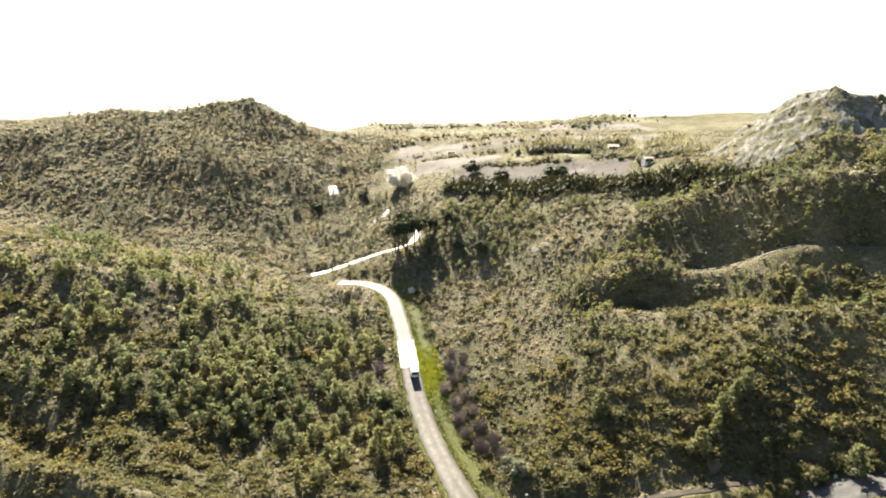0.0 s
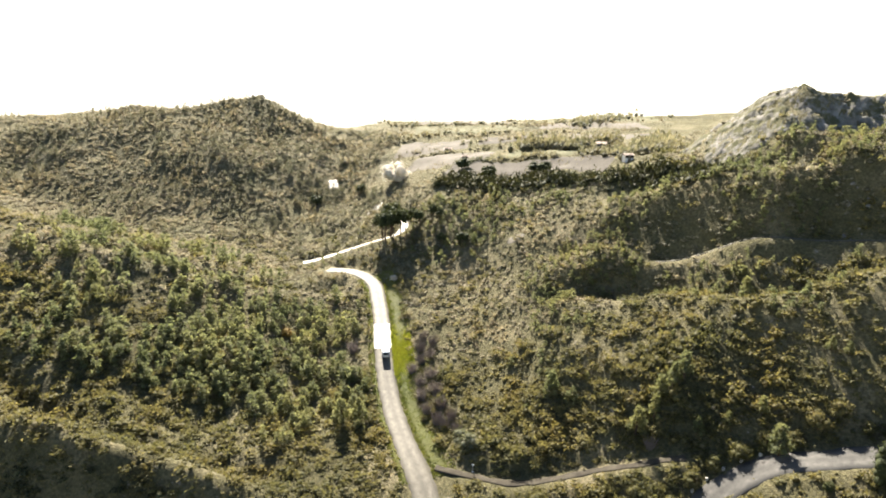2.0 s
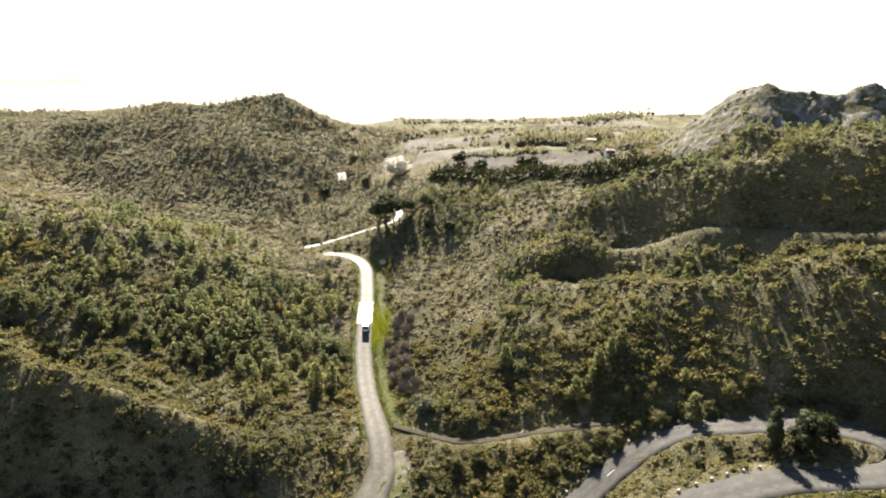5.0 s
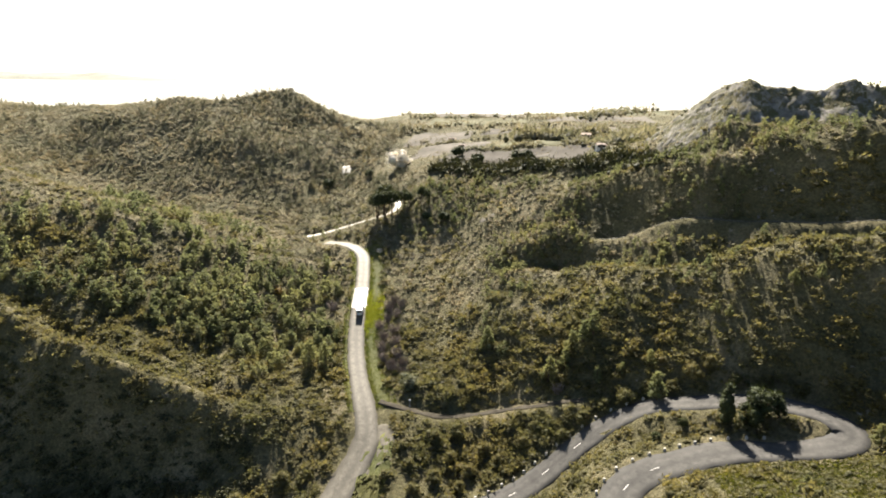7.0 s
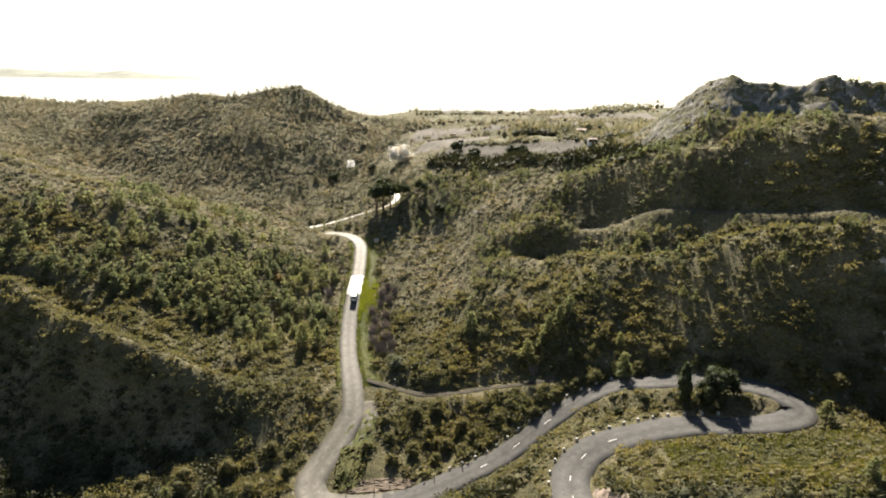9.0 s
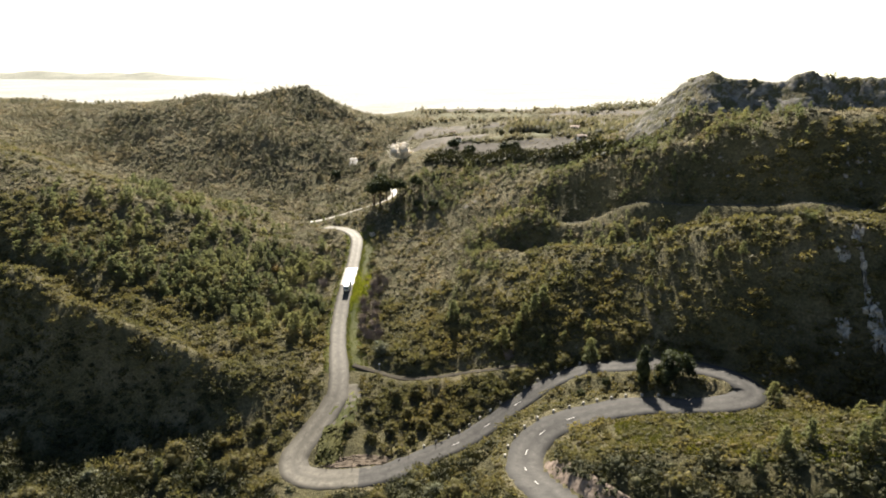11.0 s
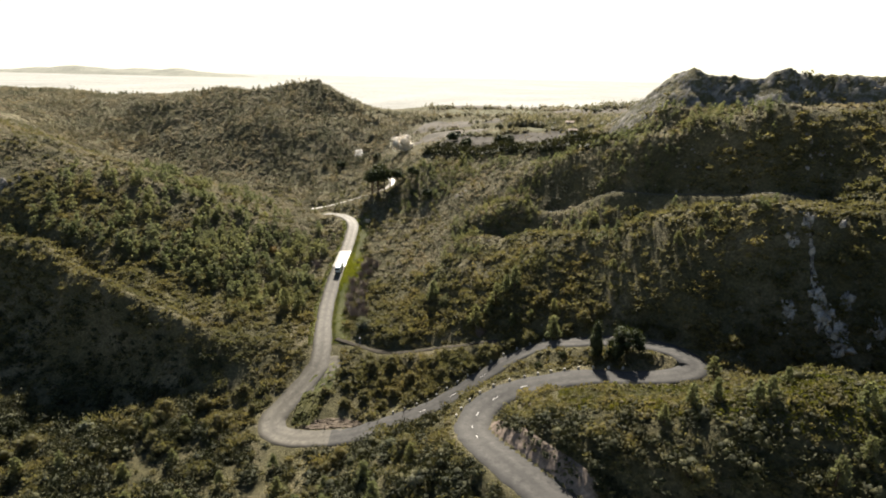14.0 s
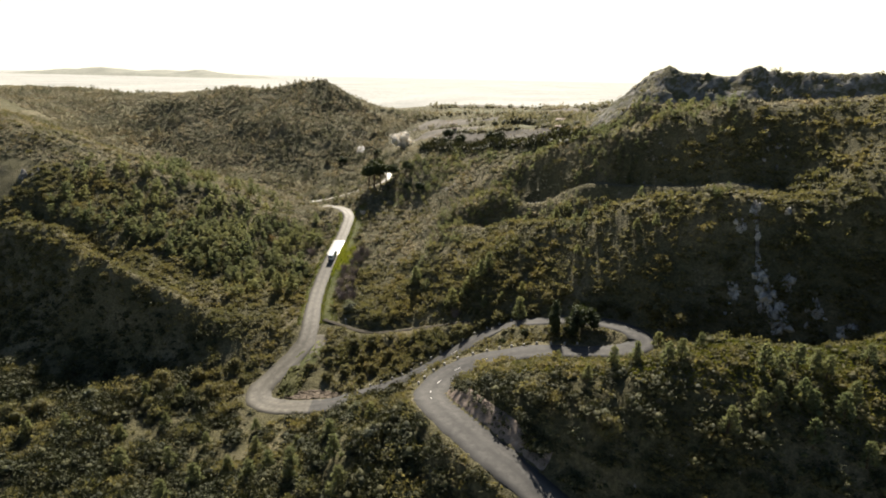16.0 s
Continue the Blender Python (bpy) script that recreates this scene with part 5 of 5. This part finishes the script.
for lo, hi, gap in ((nearest_share("asphalt", 38, 62), nearest_share("asphalt", 52, 71), 14), (nearest_share("asphalt", 62, 56), nearest_share("asphalt", 56, 36), 12)):
    k = int(lo * total)
    while k < hi * total:
        dash(k, k + 4)
        k += gap


def sign():
    x, y = 15.1, 83.4
    s = parent_at("sign_post", x, y)
    bm = bmesh.new()
    bmesh.ops.create_cone(bm, segments=8, radius1=0.06, radius2=0.05, depth=1.9, cap_ends=True)
    bmesh.ops.translate(bm, verts=bm.verts, vec=(0, 0, 0.85))
    part("post", bm, METAL, s)
    part("plate", box_bm(0.5, 0.04, 0.32, 0.01, 1.5), WHITE, s, "small white sign plate")
    part("foot_block", box_bm(0.35, 0.3, 0.3, 0.04, -0.1), STONE, s)
    tagged(s, "small white sign on a metal post beside the lane", "sign")


sign()


# ---- houses on the plain ----
def house(x, y, w, d, h, turn, label):
    b = parent_at("house", x, y)
    b.rotation_euler = (0, 0, turn)
    part("wall", box_bm(w, d, h + 0.4, 0.02, -0.4), WHITE, b)
    bm = bmesh.new()
    o = 0.25
    pts = [(-w / 2 - o, -d / 2 - o, h), (w / 2 + o, -d / 2 - o, h), (w / 2 + o, d / 2 + o, h), (-w / 2 - o, d / 2 + o, h), (-w / 2 - o, 0, h + d * 0.3), (w / 2 + o, 0, h + d * 0.3)]
    vs = [bm.verts.new(p) for p in pts]
    for f in ((0, 1, 5, 4), (2, 3, 4, 5), (0, 4, 3), (1, 2, 5), (3, 2, 1, 0)):
        bm.faces.new([vs[i] for i in f])
    part("roof", bm, TILES, b, "clay-tiled roof")
    part("door", box_bm(0.9, 0.08, 2.0, 0.01), WOOD, b, at=(0, -d / 2 - 0.02, 0))
    for sx in (-0.32, 0.32):
        win = part("window", box_bm(0.9, 0.08, 0.9, 0.01, 1.0), GLASS, b, at=(w * sx, -d / 2 - 0.02, 0))
        part("sill", box_bm(1.1, 0.16, 0.08, 0.01, 0.92), STONE, win)
    tagged(b, label, "house", "houses on the plain")


house(61, 170, 2.8, 2.0, 1.7, 0.25, "small white farmhouse at the foot of the hill")
house(58.5, 197, 3.2, 2.2, 1.8, -0.2, "white house among trees on the plain")
house(10.4, 205, 2.0, 1.6, 1.6, 0.1, "small white hut beside a lone tree")
house(3, 228, 3, 1.8, 1.5, 0.0, "low white shed among the fields")
house(32, 176, 2.6, 1.2, 1.0, -0.3, "low pale shed beside dark trees")


# ---- the van on the track ----
def van():
    line, z, _ = ROADS["track"]
    i = int(np.argmin(np.hypot(line[:, 0] + 7.4, line[:, 1] - 117)))
    dx, dy = line[i - 3] - line[i + 3]
    dx, dy = dx / math.hypot(dx, dy), dy / math.hypot(dx, dy)
    v = new("van")
    v.location = (line[i, 0] + dy * 0.5, line[i, 1] - dx * 0.5, z[i] + 0.06)
    pitch = math.atan2(z[i - 3] - z[i + 3], 3.0)
    v.rotation_euler = Euler((pitch, 0, math.atan2(-dx, dy)))
    bm = bmesh.new()
    # side outline, nose towards +y: y, z
    outline = [(-2.3, 0.35), (-2.35, 1.1), (-2.28, 2.0), (-2.1, 2.12), (0.9, 2.12), (1.25, 1.95), (1.75, 1.2), (2.35, 1.0), (2.42, 0.6), (2.35, 0.35)]
    left = [bm.verts.new((-0.92 + (0.08 if h > 1.2 else 0), y, h)) for y, h in outline]
    right = [bm.verts.new((0.92 - (0.08 if h > 1.2 else 0), y, h)) for y, h in outline]
    bm.faces.new(left)
    bm.faces.new(right[::-1])
    n = len(outline)
    for k in range(n):
        bm.faces.new((left[k], right[k], right[(k + 1) % n], left[(k + 1) % n]))
    bmesh.ops.recalc_face_normals(bm, faces=bm.faces)
    bmesh.ops.bevel(bm, geom=list(bm.edges), offset=0.06, segments=2, affect='EDGES')
    part("body", bm, VANPAINT, v)
    part("rear_window", box_bm(1.35, 0.05, 0.62, 0.02, 1.25), GLASS, v, at=(0, -2.33, 0))
    part("windscreen", box_bm(1.4, 0.05, 0.75, 0.02, 0), GLASS, v, at=(0, 1.72, 1.28)).rotation_euler = (0.62, 0, 0)
    for sx in (-1, 1):
        part("side_window", box_bm(0.05, 0.9, 0.5, 0.02, 1.3), GLASS, v, at=(sx * 0.86, 0.75, 0))
        part("tail_light", box_bm(0.14, 0.06, 0.45, 0.02, 0.75), RED, v, at=(sx * 0.82, -2.36, 0))
        part("wing_mirror", box_bm(0.2, 0.1, 0.24, 0.03, 1.2), PLASTIC, v, at=(sx * 1.03, 1.35, 0))
        for y in (-1.45, 1.5):
            bm = bmesh.new()
            bmesh.ops.create_cone(bm, segments=20, radius1=0.34, radius2=0.34, depth=0.22, cap_ends=True)
            bmesh.ops.rotate(bm, verts=bm.verts, cent=(0, 0, 0), matrix=Matrix.Rotation(math.pi / 2, 3, 'Y'))
            bmesh.ops.bevel(bm, geom=list(bm.edges), offset=0.03, segments=2, affect='EDGES')
            w = part("wheel", bm, RUBBER, v, at=(sx * 0.84, y, 0.34))
            bm = bmesh.new()
            bmesh.ops.create_cone(bm, segments=16, radius1=0.2, radius2=0.18, depth=0.05, cap_ends=True)
            bmesh.ops.rotate(bm, verts=bm.verts, cent=(0, 0, 0), matrix=Matrix.Rotation(math.pi / 2, 3, 'Y'))
            part("rim", bm, METAL, w, at=(sx * 0.11, 0, 0))
    part("rear_bumper", box_bm(1.7, 0.14, 0.2, 0.04, 0.38), PLASTIC, v, at=(0, -2.38, 0))
    part("front_bumper", box_bm(1.7, 0.14, 0.22, 0.04, 0.36), PLASTIC, v, at=(0, 2.4, 0))
    part("number_plate", box_bm(0.5, 0.03, 0.11, 0.005, 0.55), WHITE, v, at=(0, -2.42, 0))
    tagged(v, "light grey van driving away along the gravel track", "van")


van()
